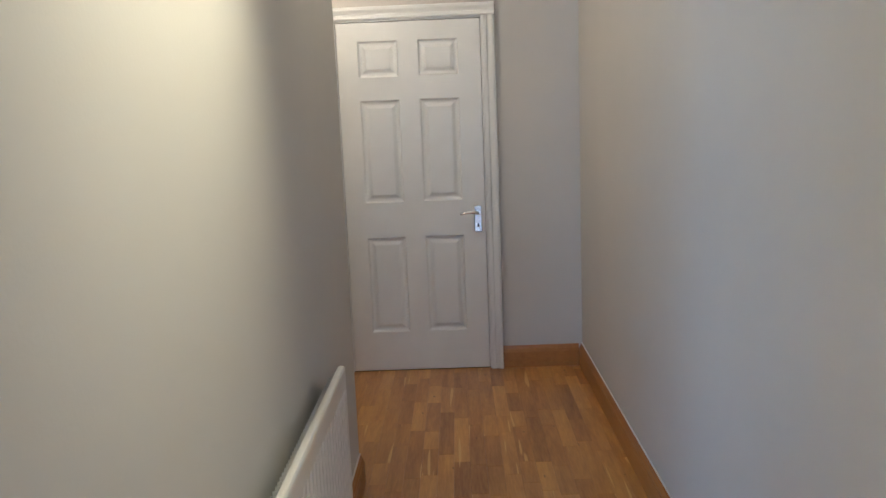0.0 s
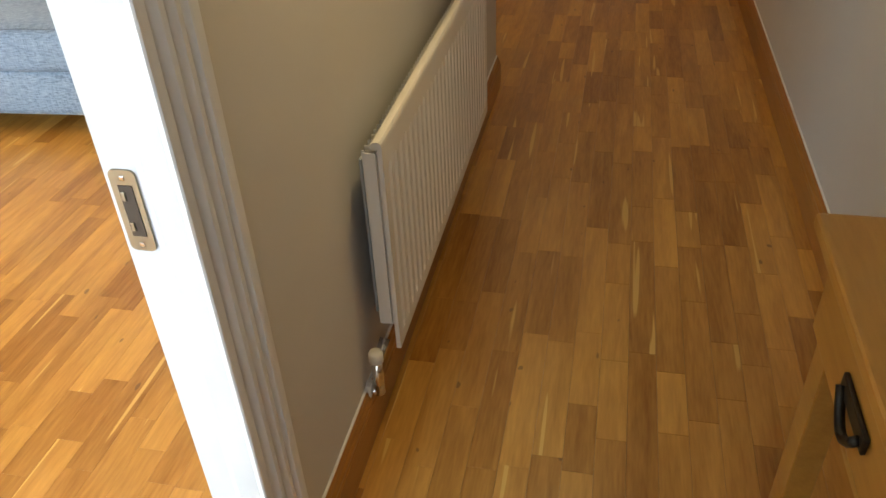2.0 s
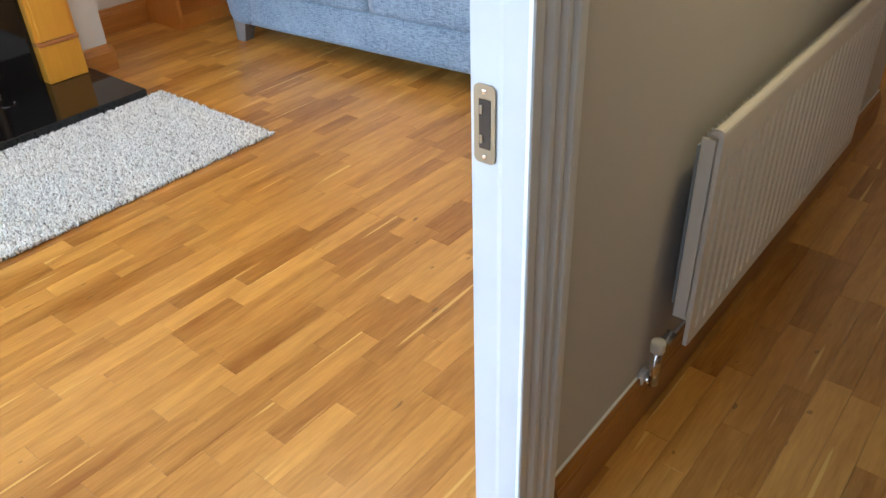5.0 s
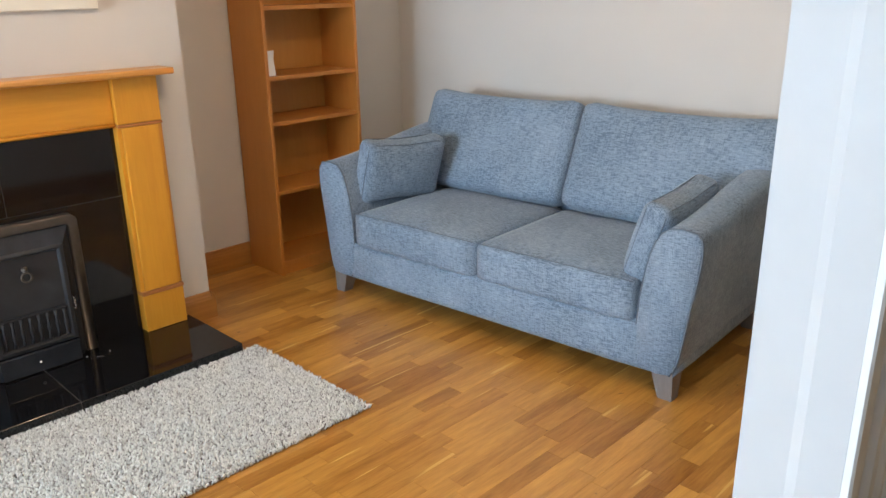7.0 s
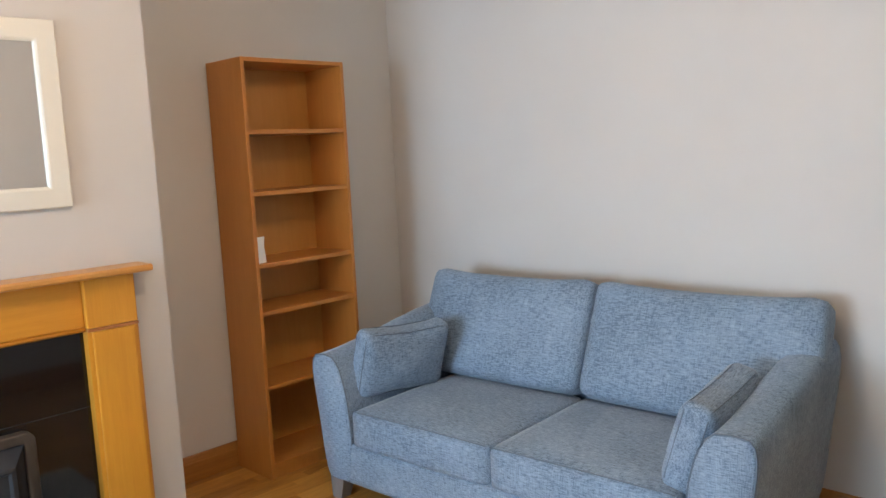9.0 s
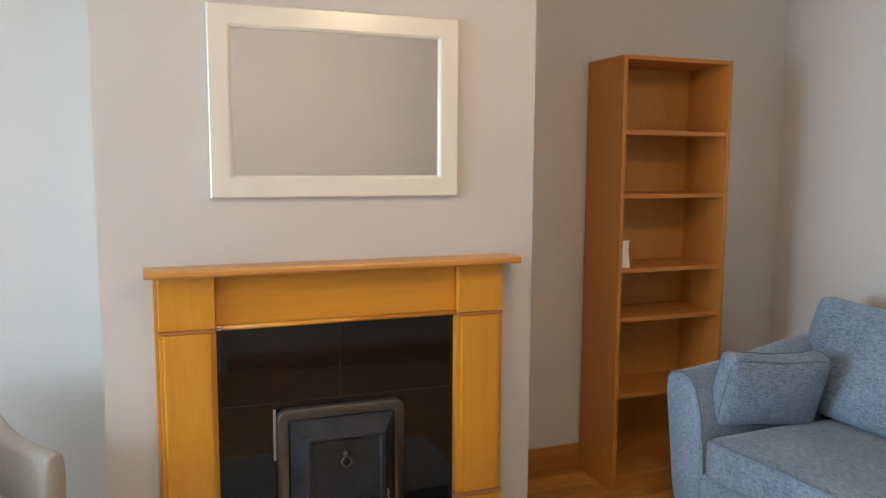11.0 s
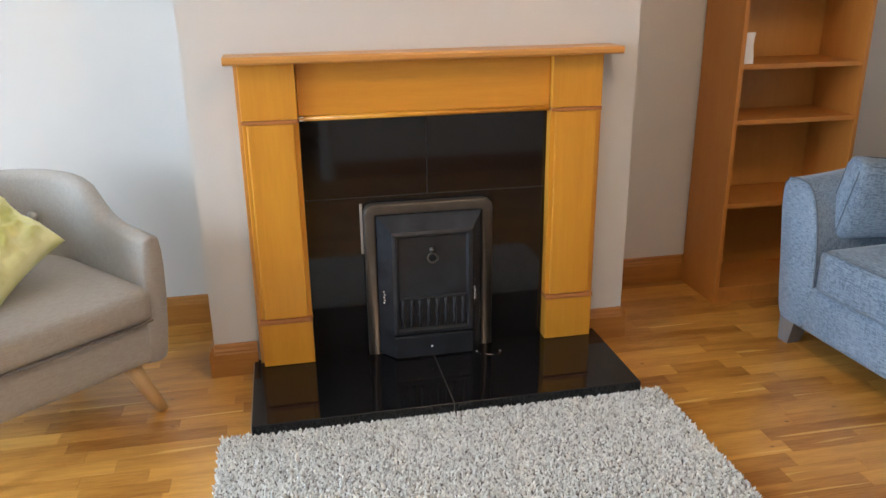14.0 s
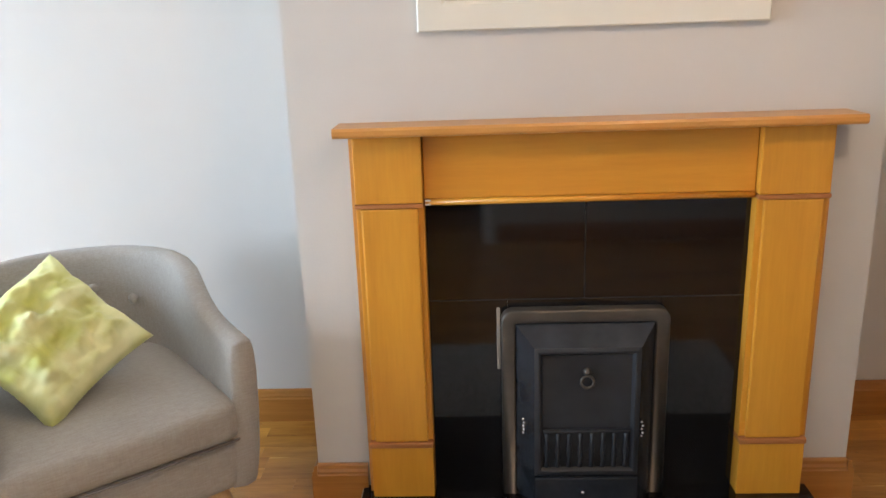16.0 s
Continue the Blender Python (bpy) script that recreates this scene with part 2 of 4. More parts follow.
def thing(name, m, label, category, group=""):
    ob = new(name)
    ob.empty_display_size = 0.1
    ob.matrix_world = m
    return tagged(ob, label, category, group)


def setting(name, bm, mat, label="", smooth=False):
    return tagged(part(name, bm, mat, None, label, smooth), kind="structure")


def box(x0, x1, y0, y1, z0, z1, bevel=0.0, segs=2, bm=None):
    """A box with softened edges, added to bm if one is given."""
    own = bmesh.new()
    bmesh.ops.create_cube(own, size=1.0)
    for v in own.verts:
        v.co = Vector(((x0 + x1) / 2 + v.co.x * (x1 - x0), (y0 + y1) / 2 + v.co.y * (y1 - y0), (z0 + z1) / 2 + v.co.z * (z1 - z0)))
    if bevel:
        bmesh.ops.bevel(own, geom=list(own.edges), offset=bevel, segments=segs, affect="EDGES", profile=0.6)
    if bm is None:
        return own
    join(bm, own)
    return bm


def join(bm, other, m=None):
    if m is not None:
        bmesh.ops.transform(other, matrix=m, verts=other.verts)
    me = bpy.data.meshes.new("tmp")
    other.to_mesh(me)
    other.free()
    bm.from_mesh(me)
    bpy.data.meshes.remove(me)
    return bm


def loft(rings, closed=True, caps=True):
    """Skin over rings of points, each ring with the same count."""
    bm = bmesh.new()
    vs = [[bm.verts.new(p) for p in r] for r in rings]
    k = len(rings[0])
    for a, b in zip(vs, vs[1:]):
        for i in range(k if closed else k - 1):
            j = (i + 1) % k
            bm.faces.new((a[i], a[j], b[j], b[i]))
    if caps and closed:
        bm.faces.new(vs[0])
        bm.faces.new(list(reversed(vs[-1])))
    return bm


def extrude(profile, axis, a, b):
    """A profile swept along an axis: for y the profile gives (x, z), for x (y, z), for z (x, y)."""
    def at(u, v, w):
        return {"x": (w, u, v), "y": (u, w, v), "z": (u, v, w)}[axis]
    return loft([[at(u, v, a) for u, v in profile], [at(u, v, b) for u, v in profile]])


def tube(points, r, sides=8, closed=False):
    """A round rod along points."""
    pts = [Vector(p) for p in points]
    rings = []
    k = len(pts)
    for i, p in enumerate(pts):
        a = pts[(i - 1) % k] if closed or i else p
        b = pts[(i + 1) % k] if closed or i < k - 1 else p
        d = (b - a).normalized()
        up = Vector((0, 0, 1)) if abs(d.z) < 0.9 else Vector((1, 0, 0))
        u = d.cross(up).normalized()
        w = d.cross(u)
        rr = r[i] if isinstance(r, (list, tuple)) else r
        rings.append([p + u * rr * math.cos(2 * math.pi * s / sides) + w * rr * math.sin(2 * math.pi * s / sides) for s in range(sides)])
    if closed:
        rings.append(rings[0])
    bm = loft(rings, True, not closed)
    if closed:
        bmesh.ops.remove_doubles(bm, verts=bm.verts, dist=1e-6)
    return bm


def lathe(profile, sides=24):
    """A turned body from (radius, z) pairs."""
    return loft([[(r * math.cos(2 * math.pi * s / sides), r * math.sin(2 * math.pi * s / sides), z) for s in range(sides)] for r, z in profile])


def pillow(w, h, t, edge=0.012, n=18, wrinkle=0.004, seed=0, pinch=0.05):
    """A stuffed cushion standing in x and z, thick along y."""
    bm = bmesh.new()
    grid = {}
    for side in (-1, 1):
        for i in range(n + 1):
            for j in range(n + 1):
                u, v = 2 * i / n - 1, 2 * j / n - 1
                f = ((1 - u ** 4) * (1 - v ** 4)) ** 0.55
                x = u * w / 2 * (1 - pinch * (1 - v * v) * abs(u))
                z = v * h / 2 * (1 - pinch * (1 - u * u) * abs(v))
                wr = wrinkle * (noise.noise(Vector((u * 3 + seed, v * 3, side * 2.0))) + 0.6 * abs(noise.noise(Vector((u * 6 + v * 3 + seed, v * 5 - u * 2, side * 2.0)))))
                y = side * (edge / 2 * (1 if 0 < i < n and 0 < j < n else 0) + (t / 2) * f + wr * f * 3)
                key = (side if 0 < i < n and 0 < j < n else 0, i, j)
                if key not in grid:
                    grid[key] = bm.verts.new((x, y, z))
    for side in (-1, 1):
        for i in range(n):
            for j in range(n):
                q = [grid[(side if 0 < a < n and 0 < b < n else 0, a, b)] for a, b in ((i, j), (i + 1, j), (i + 1, j + 1), (i, j + 1))]
                try:
                    bm.faces.new(q if side > 0 else list(reversed(q)))
                except ValueError:
                    pass
    return bm


def block_cushion(x0, x1, y0, y1, z0, z1, crown=0.02, r=0.03, n=10, seed=0):
    """A foam cushion: rounded block whose faces swell a little."""
    bm = box(0, 1, 0, 1, 0, 1)
    bmesh.ops.subdivide_edges(bm, edges=bm.edges, cuts=n, use_grid_fill=True)
    cx, cy, cz = (x0 + x1) / 2, (y0 + y1) / 2, (z0 + z1) / 2
    hx, hy, hz = (x1 - x0) / 2, (y1 - y0) / 2, (z1 - z0) / 2
    for v in bm.verts:
        u = Vector((v.co.x * 2 - 1, v.co.y * 2 - 1, v.co.z * 2 - 1))
        p = Vector((u.x * hx, u.y * hy, u.z * hz))
        q = Vector((max(-hx + r, min(hx - r, p.x)), max(-hy + r, min(hy - r, p.y)), max(-hz + r, min(hz - r, p.z))))
        d = p - q
        if d.length > 1e-9:
            p = q + d.normalized() * r
        k = (1 - u.x ** 2) * (1 - u.y ** 2)
        p.z += (1 if u.z > 0 else -1) * crown * k * abs(u.z)
        k2 = (1 - u.x ** 4) * (1 - u.z ** 2)
        p.y += (1 if u.y > 0 else -1) * crown * 0.5 * k2 * abs(u.y)
        w = 0.003 * noise.noise(Vector((p.x * 7 + seed, p.y * 7, p.z * 7)))
        v.co = Vector((cx, cy, cz)) + p + p.normalized() * w
    return bm


# ---- the shell ----
XH, XR = 0.882, 2.008          # the hall's two long walls
XE, XA, XB = 0.801, -2.715, -2.19  # room's east wall, alcove wall, chimney breast front
YN, YS, YE = 4.475, -2.90, 5.583    # room's north and south walls, hall's end wall
YB0, YB1 = 1.105, 2.722        # chimney breast
DY0, DY1, DH = 0.875, 1.665, 2.03   # doorway from hall to room
YC = 4.120                     # where the wall by the radiator ends
XW = 0.20                      # the wider part of the hall beyond it
YF, CEIL = -2.95, 2.60

floor_bed = setting("floor", box(XA - 0.15, XR + 0.15, YF - 0.15, YE + 0.15, -0.12, -0.012), M_DARK, "oak strip parquet floor on a dark bed")
setting("wall_partition", box(XE, XH, DY1 + 0.03, YC, 0, CEIL), M_WALL, "off-white painted wall between hall and living room")
setting("wall_partition_south", box(XE, XH, YF, DY0 - 0.03, 0, CEIL), M_WALL, "off-white painted wall between hall and living room")
setting("wall_over_doorway", box(XE, XH, DY0 - 0.03, DY1 + 0.03, DH + 0.03, CEIL), M_WALL, "off-white painted wall above the doorway")
setting("wall_hall_east", box(XR, XR + 0.12, YF, YE, 0, CEIL), M_WALL, "off-white painted hall wall")
b = box(XW - 0.12, 0.644, YE, YE + 0.12, 0, CEIL)
box(1.503, XR + 0.12, YE, YE + 0.12, 0, CEIL, bm=b)
box(0.644, 1.503, YE, YE + 0.12, 2.026, CEIL, bm=b)
setting("wall_hall_end", b, M_WALL, "off-white painted end wall round a white door")
setting("wall_hall_recess", box(XW - 0.12, XW, YN + 0.12, YE, 0, CEIL), M_WALL, "off-white painted wall of the hall recess")
b = box(0.69, XE, YC - 0.06, YC, 0, CEIL)
box(0.69, 0.75, YC, YN, 0, CEIL, bm=b)
setting("wall_recess_return", b, M_WALL, "off-white painted wall set back beside the living room")
setting("wall_north", box(XA - 0.12, 0.75, YN, YN + 0.12, 0, CEIL), M_WALL, "off-white painted living room wall behind the sofa")
setting("wall_alcove", box(XA - 0.12, XA, YS, YN, 0, CEIL), M_WALL, "off-white painted alcove wall beside the chimney breast")
b = box(XA, XB, YB0, YB1, 0, CEIL)
setting("chimney_breast", b, M_WALL, "off-white painted chimney breast behind the fireplace")
WX0, WX1, WZ0, WZ1 = -2.15, 0.25, 0.80, 2.10
b = box(XA, WX0, YS - 0.12, YS, 0, CEIL)
box(WX1, XE, YS - 0.12, YS, 0, CEIL, bm=b)
box(WX0, WX1, YS - 0.12, YS, 0, WZ0, bm=b)
box(WX0, WX1, YS - 0.12, YS, WZ1, CEIL, bm=b)
setting("wall_south", b, M_WALL, "off-white painted wall with a wide window")
b = box(XH, 1.0, YF - 0.12, YF, 0, CEIL)
box(1.84, XR + 0.12, YF - 0.12, YF, 0, CEIL, bm=b)
box(1.0, 1.84, YF - 0.12, YF, 2.2, CEIL, bm=b)
setting("wall_hall_south", b, M_WALL, "off-white painted wall round the glazed entrance")
setting("ceiling", box(XA - 0.12, XR + 0.12, YF - 0.12, YE + 0.12, CEIL, CEIL + 0.1), M_CEIL, "white painted plaster ceiling")
g = bmesh.new()
bmesh.ops.create_grid(g, x_segments=2, y_segments=2, size=400)
for v in g.verts:
    v.co.z = -0.15
setting("ground", g, M_GROUND, "grass ground outside the house")


def window_in(name, x0, x1, y, z0, z1, bars):
    w = tagged(new(name), "white plastic framed glass window", kind="structure")
    w.location = (x0, y, z0)
    f = box(0, x1 - x0, -0.08, 0, 0, 0.06, 0.004)
    box(0, x1 - x0, -0.08, 0, z1 - z0 - 0.06, z1 - z0, 0.004, bm=f)
    n = bars + 1
    for i in range(n + 1):
        c = i * (x1 - x0 - 0.06) / n
        box(c, c + 0.06, -0.08, 0, 0.06, z1 - z0 - 0.06, 0.004, bm=f)
    part("window_frame", f, M_PVC, w)
    for i in range(n):
        a = i * (x1 - x0 - 0.06) / n + 0.06
        p = part("pane", box(a, a + (x1 - x0 - 0.06) / n - 0.06, -0.05, -0.042, 0.06, z1 - z0 - 0.06), M_GLASS, w)
        p.visible_shadow = False


window_in("window_south", WX0, WX1, YS - 0.02, WZ0, WZ1, 2)
window_in("window_entrance", 1.0, 1.84, YF - 0.02, 0.0, 2.2, 0)

# ---- cornice, skirting, door linings ----
COVE = [(0, 0), (0.010, 0), (0.014, 0.012), (0.022, 0.018), (0.045, 0.050), (0.080, 0.088), (0.092, 0.092), (0.098, 0.104), (0.098, 0.118), (0, 0.118)]


def cove(name, axis, wall, out, a, b):
    """A coved cornice along a wall: out is +1 or -1 along the other axis."""
    prof = [(wall + out * (u + 0.0), CEIL - 0.12 + v) for u, v in COVE]
    setting(name, extrude(prof, axis, a, b), M_CEIL, "white plaster coved cornice")


cove("cornice_alcove", "y", XA, 1, YB1, YN)
cove("cornice_alcove_south", "y", XA, 1, YS, YB0)
cove("cornice_north", "x", YN, -1, XA + 0.002, 0.69)
cove("cornice_south", "x", YS, 1, XA + 0.002, XE)
cove("cornice_east", "y", XE, -1, YS, YC - 0.06)
SK = [(0, 0), (0.020, 0), (0.020, 0.092), (0.017, 0.098), (0.017, 0.104), (0.012, 0.112), (0.010, 0.122), (0.006, 0.128), (0, 0.128)]


def skirt(name, axis, wall, out, a, b):
    prof = [(wall + out * u, v) for u, v in SK]
    setting(name, extrude(prof, axis, a, b), M_SKIRT, "varnished pine skirting board with a moulded top")


skirt("baseboard_hall_west", "y", XH, 1, 1.789, YC)
skirt("baseboard_hall_south", "y", XH, 1, YF, 0.735)
skirt("baseboard_hall_east", "y", XR, -1, YF, YE)
skirt("baseboard_hall_end", "x", YE, -1, 1.548, XR - 0.021)
skirt("baseboard_recess_return", "y", 0.75, 1, YC, YN + 0.12)
skirt("baseboard_recess", "y", XW, 1, YN + 0.12, YE)
skirt("baseboard_north", "x", YN, -1, XA + 0.021, 0.69)
skirt("baseboard_alcove", "y", XA, 1, YB1 + 0.021, YN)
skirt("baseboard_alcove_south", "y", XA, 1, YS, YB0 - 0.021)
skirt("baseboard_breast_end", "x", YB1, 1, XA, XB + 0.020)
skirt("baseboard_breast_side", "x", YB0, -1, XA, XB + 0.020)
skirt("baseboard_breast_front", "y", XB, 1, YB0, 1.262)
skirt("baseboard_breast_face", "y", XB, 1, 2.582, YB1)
skirt("baseboard_east", "y", XE, -1, DY1 + 0.09, YC - 0.06)
skirt("baseboard_east_south", "y", XE, -1, YS, DY0 - 0.12)
skirt("baseboard_south", "x", YS, 1, XA, XE)

# the pale bead of filler along the top of the hall's skirting
for x0, x1, y0, y1 in ((XH, XH + 0.006, DY1 + 0.124, YC), (XR - 0.006, XR, YF, YE)):
    setting("trim", box(x0, x1, y0, y1, 0.1282, 0.1322, 0.001), M_WHITE, "thin white bead of filler above the skirting board")

# the doorway's white lining, stops and wide fluted casing
doorway = tagged(new("door_frame"), "white painted door lining with stepped fluted casing", kind="structure")
ARCH = [(0, 0), (0, 0.006), (0.003, 0.008), (0.020, 0.009), (0.025, 0.002), (0.030, 0.002), (0.039, 0.012), (0.048, 0.013), (0.054, 0.003), (0.059, 0.003), (0.068, 0.014), (0.077, 0.014), (0.082, 0.006), (0.086, 0.006), (0.091, 0.016), (0.097, 0.017), (0.110, 0.017), (0.112, 0.015), (0.112, 0)]
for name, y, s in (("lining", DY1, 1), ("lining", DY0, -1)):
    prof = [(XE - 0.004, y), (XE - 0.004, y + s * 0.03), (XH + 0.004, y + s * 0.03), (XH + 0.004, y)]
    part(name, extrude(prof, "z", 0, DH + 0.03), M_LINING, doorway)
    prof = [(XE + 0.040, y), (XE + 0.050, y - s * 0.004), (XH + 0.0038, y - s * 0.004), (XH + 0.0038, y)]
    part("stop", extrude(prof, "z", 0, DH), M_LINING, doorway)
    part("casing", extrude([(XH + 0.004 + d, y - s * 0.004 + s * u) for u, d in ARCH], "z", 0, DH + 0.125), M_WHITE, doorway)
    part("casing", extrude([(XE - 0.004 - d * 0.35, y + s * 0.012 + s * u * 0.45) for u, d in ARCH], "z", 0, DH + 0.09), M_WHITE, doorway)
part("lining", box(XE - 0.004, XH + 0.004, DY0, DY1, DH, DH + 0.03), M_WHITE, doorway)
part("casing", extrude([(XH + 0.004 + d, DH + u) for u, d in ARCH], "y", DY0, DY1), M_WHITE, doorway)
part("casing", extrude([(XE - 0.004 - d * 0.35, DH + 0.012 + u * 0.45) for u, d in ARCH], "y", DY0 - 0.012, DY1 + 0.012), M_WHITE, doorway)


# lock keep in the lining
def strike_plate():
    k = thing("strike_plate", pose(XE + 0.020, DY1 - 0.0005, 0.905), "brushed nickel lock keep screwed to white door lining", "strike plate")
    prof = []
    w, h, r = 0.017, 0.056, 0.008
    for cx, cz, a0 in ((w - r, h - r, 0), (-w + r, h - r, 90), (-w + r, -h + r, 180), (w - r, -h + r, 270)):
        for s in range(5):
            a = radians(a0 + s * 22.5)
            prof.append((cx + r * math.cos(a), cz + r * math.sin(a)))
    part("plate", extrude(prof, "y", -0.003, 0.0), M_BRASS, k)
    # no hole is cut: the slot's shade is the slab's dark colour
    part("slot", box(-0.008, 0.010, -0.0042, -0.003, -0.034, 0.036), M_DARK, k, "raised dark slab standing for the shaded latch slot")
    for z in (0.022, -0.020):
        b = box(-0.006, -0.001, -0.0065, -0.003, z - 0.006, z + 0.006, 0.001)
        part("tongue", b, M_BRASS, k)
    for z in (0.046, -0.046):
        part("screw", box(-0.003, 0.003, -0.0045, -0.003, z - 0.003, z + 0.003, 0.001), M_CHROME, k)


strike_plate()


# ---- six-panel door at the end of the hall ----
def end_door():
    d = tagged(new("door_1"), "closed white six-panel moulded door", kind="structure")
    X0, X1, H = 0.679, 1.468, 1.980
    leaf_y = YE - 0.005
    panels = []
    for a, b in ((0.113, 0.333), (0.444, 0.664)):
        panels += [(a, b, 0.235, 0.790), (a, b, 0.99, 1.560), (a, b, 1.685, 1.880)]
    bm = bmesh.new()
    xs = sorted({0.0, X1 - X0} | {v for p in panels for v in p[:2]})
    zs = sorted({0.006, H} | {v for p in panels for v in p[2:]})
    grid = [[bm.verts.new((X0 + x, leaf_y, z)) for z in zs] for x in xs]
    for i in range(len(xs) - 1):
        for j in range(len(zs) - 1):
            if any(abs(p[0] - xs[i]) < 1e-6 and p[2] <= zs[j] + 1e-6 and zs[j + 1] <= p[3] + 1e-6 for p in panels):
                continue
            bm.faces.new((grid[i][j], grid[i + 1][j], grid[i + 1][j + 1], grid[i][j + 1]))
    edge = [e for e in bm.edges if e.is_boundary and (all(abs(v.co.x - X0) < 1e-6 for v in e.verts) or all(abs(v.co.x - X1) < 1e-6 for v in e.verts) or all(abs(v.co.z - H) < 1e-6 for v in e.verts) or all(abs(v.co.z - 0.006) < 1e-6 for v in e.verts))]
    ex = bmesh.ops.extrude_edge_only(bm, edges=edge)
    for v in ex["geom"]:
        if isinstance(v, bmesh.types.BMVert):
            v.co.y += 0.04
    part("leaf", bm, M_WHITE, d)
    for a, b, z0, z1 in panels:
        steps = [(0, 0), (0.004, 0.005), (0.010, 0.013), (0.020, 0.015), (0.026, 0.014), (0.044, 0.003)]
        rings = [[(X0 + a + i, leaf_y + dd, z0 + i), (X0 + b - i, leaf_y + dd, z0 + i), (X0 + b - i, leaf_y + dd, z1 - i), (X0 + a + i, leaf_y + dd, z1 - i)] for i, dd in steps]
        pb = loft(rings, True, False)
        pb.faces.new(list(pb.verts)[-4:])
        part("panel", pb, M_WHITE, d)
    part("stile", box(X0 - 0.035, X0 - 0.004, YE - 0.012, YE + 0.1, 0, H + 0.004), M_WHITE, d)
    part("stile", box(X1 + 0.004, X1 + 0.035, YE - 0.012, YE + 0.1, 0, H + 0.004), M_WHITE, d)
    part("head", box(X0 - 0.035, X1 + 0.035, YE - 0.012, YE + 0.1, H + 0.0045, H + 0.045), M_WHITE, d)
    AR = [(0, 0), (0, 0.014), (0.006, 0.018), (0.022, 0.018), (0.028, 0.012), (0.036, 0.014), (0.050, 0.022), (0.062, 0.022), (0.068, 0.016), (0.068, 0)]
    for x, s in ((X0 - 0.012, -1), (X1 + 0.012, 1)):
        part("casing", extrude([(x + s * u, YE - 0.012 - dd) for u, dd in AR], "z", 0, H + 0.014), M_WHITE, d)
    part("casing", extrude([(YE - 0.012 - dd, H + 0.014 + u) for u, dd in AR], "x", X0 - 0.080, X1 + 0.080), M_WHITE, d)
    h = part("door_handle", box(X1 - 0.062, X1 - 0.022, leaf_y - 0.009, leaf_y, 0.808, 0.955, 0.003), M_CHROME, d, "polished chrome lever handle plate")
    lever = tube([(X1 - dx, leaf_y - dy, z) for dx, dy, z in ((0.042, 0.008, 0.918), (0.042, 0.045, 0.918), (0.055, 0.052, 0.919), (0.090, 0.052, 0.923), (0.125, 0.050, 0.918), (0.142, 0.046, 0.911))], [0.010, 0.010, 0.010, 0.009, 0.007, 0.006], 12)
    part("lever", lever, M_CHROME, h, smooth=True)
    part("keyhole", box(X1 - 0.046, X1 - 0.038, leaf_y - 0.0105, leaf_y - 0.009, 0.835, 0.855), M_BLACK, h)
    for z in (0.25, 1.72):
        part("hinge", tube([(X0 - 0.006, YE - 0.016, z - 0.04), (X0 - 0.006, YE - 0.016, z + 0.04)], 0.007, 10), M_WHITE, d)


end_door()
# unseen dark panel added to close the opening behind the door
setting("blocker_behind_door", box(0.3, 1.7, YE + 0.12, YE + 0.14, 0, CEIL), M_DARK, "unseen dark panel closing off the back of the door opening")


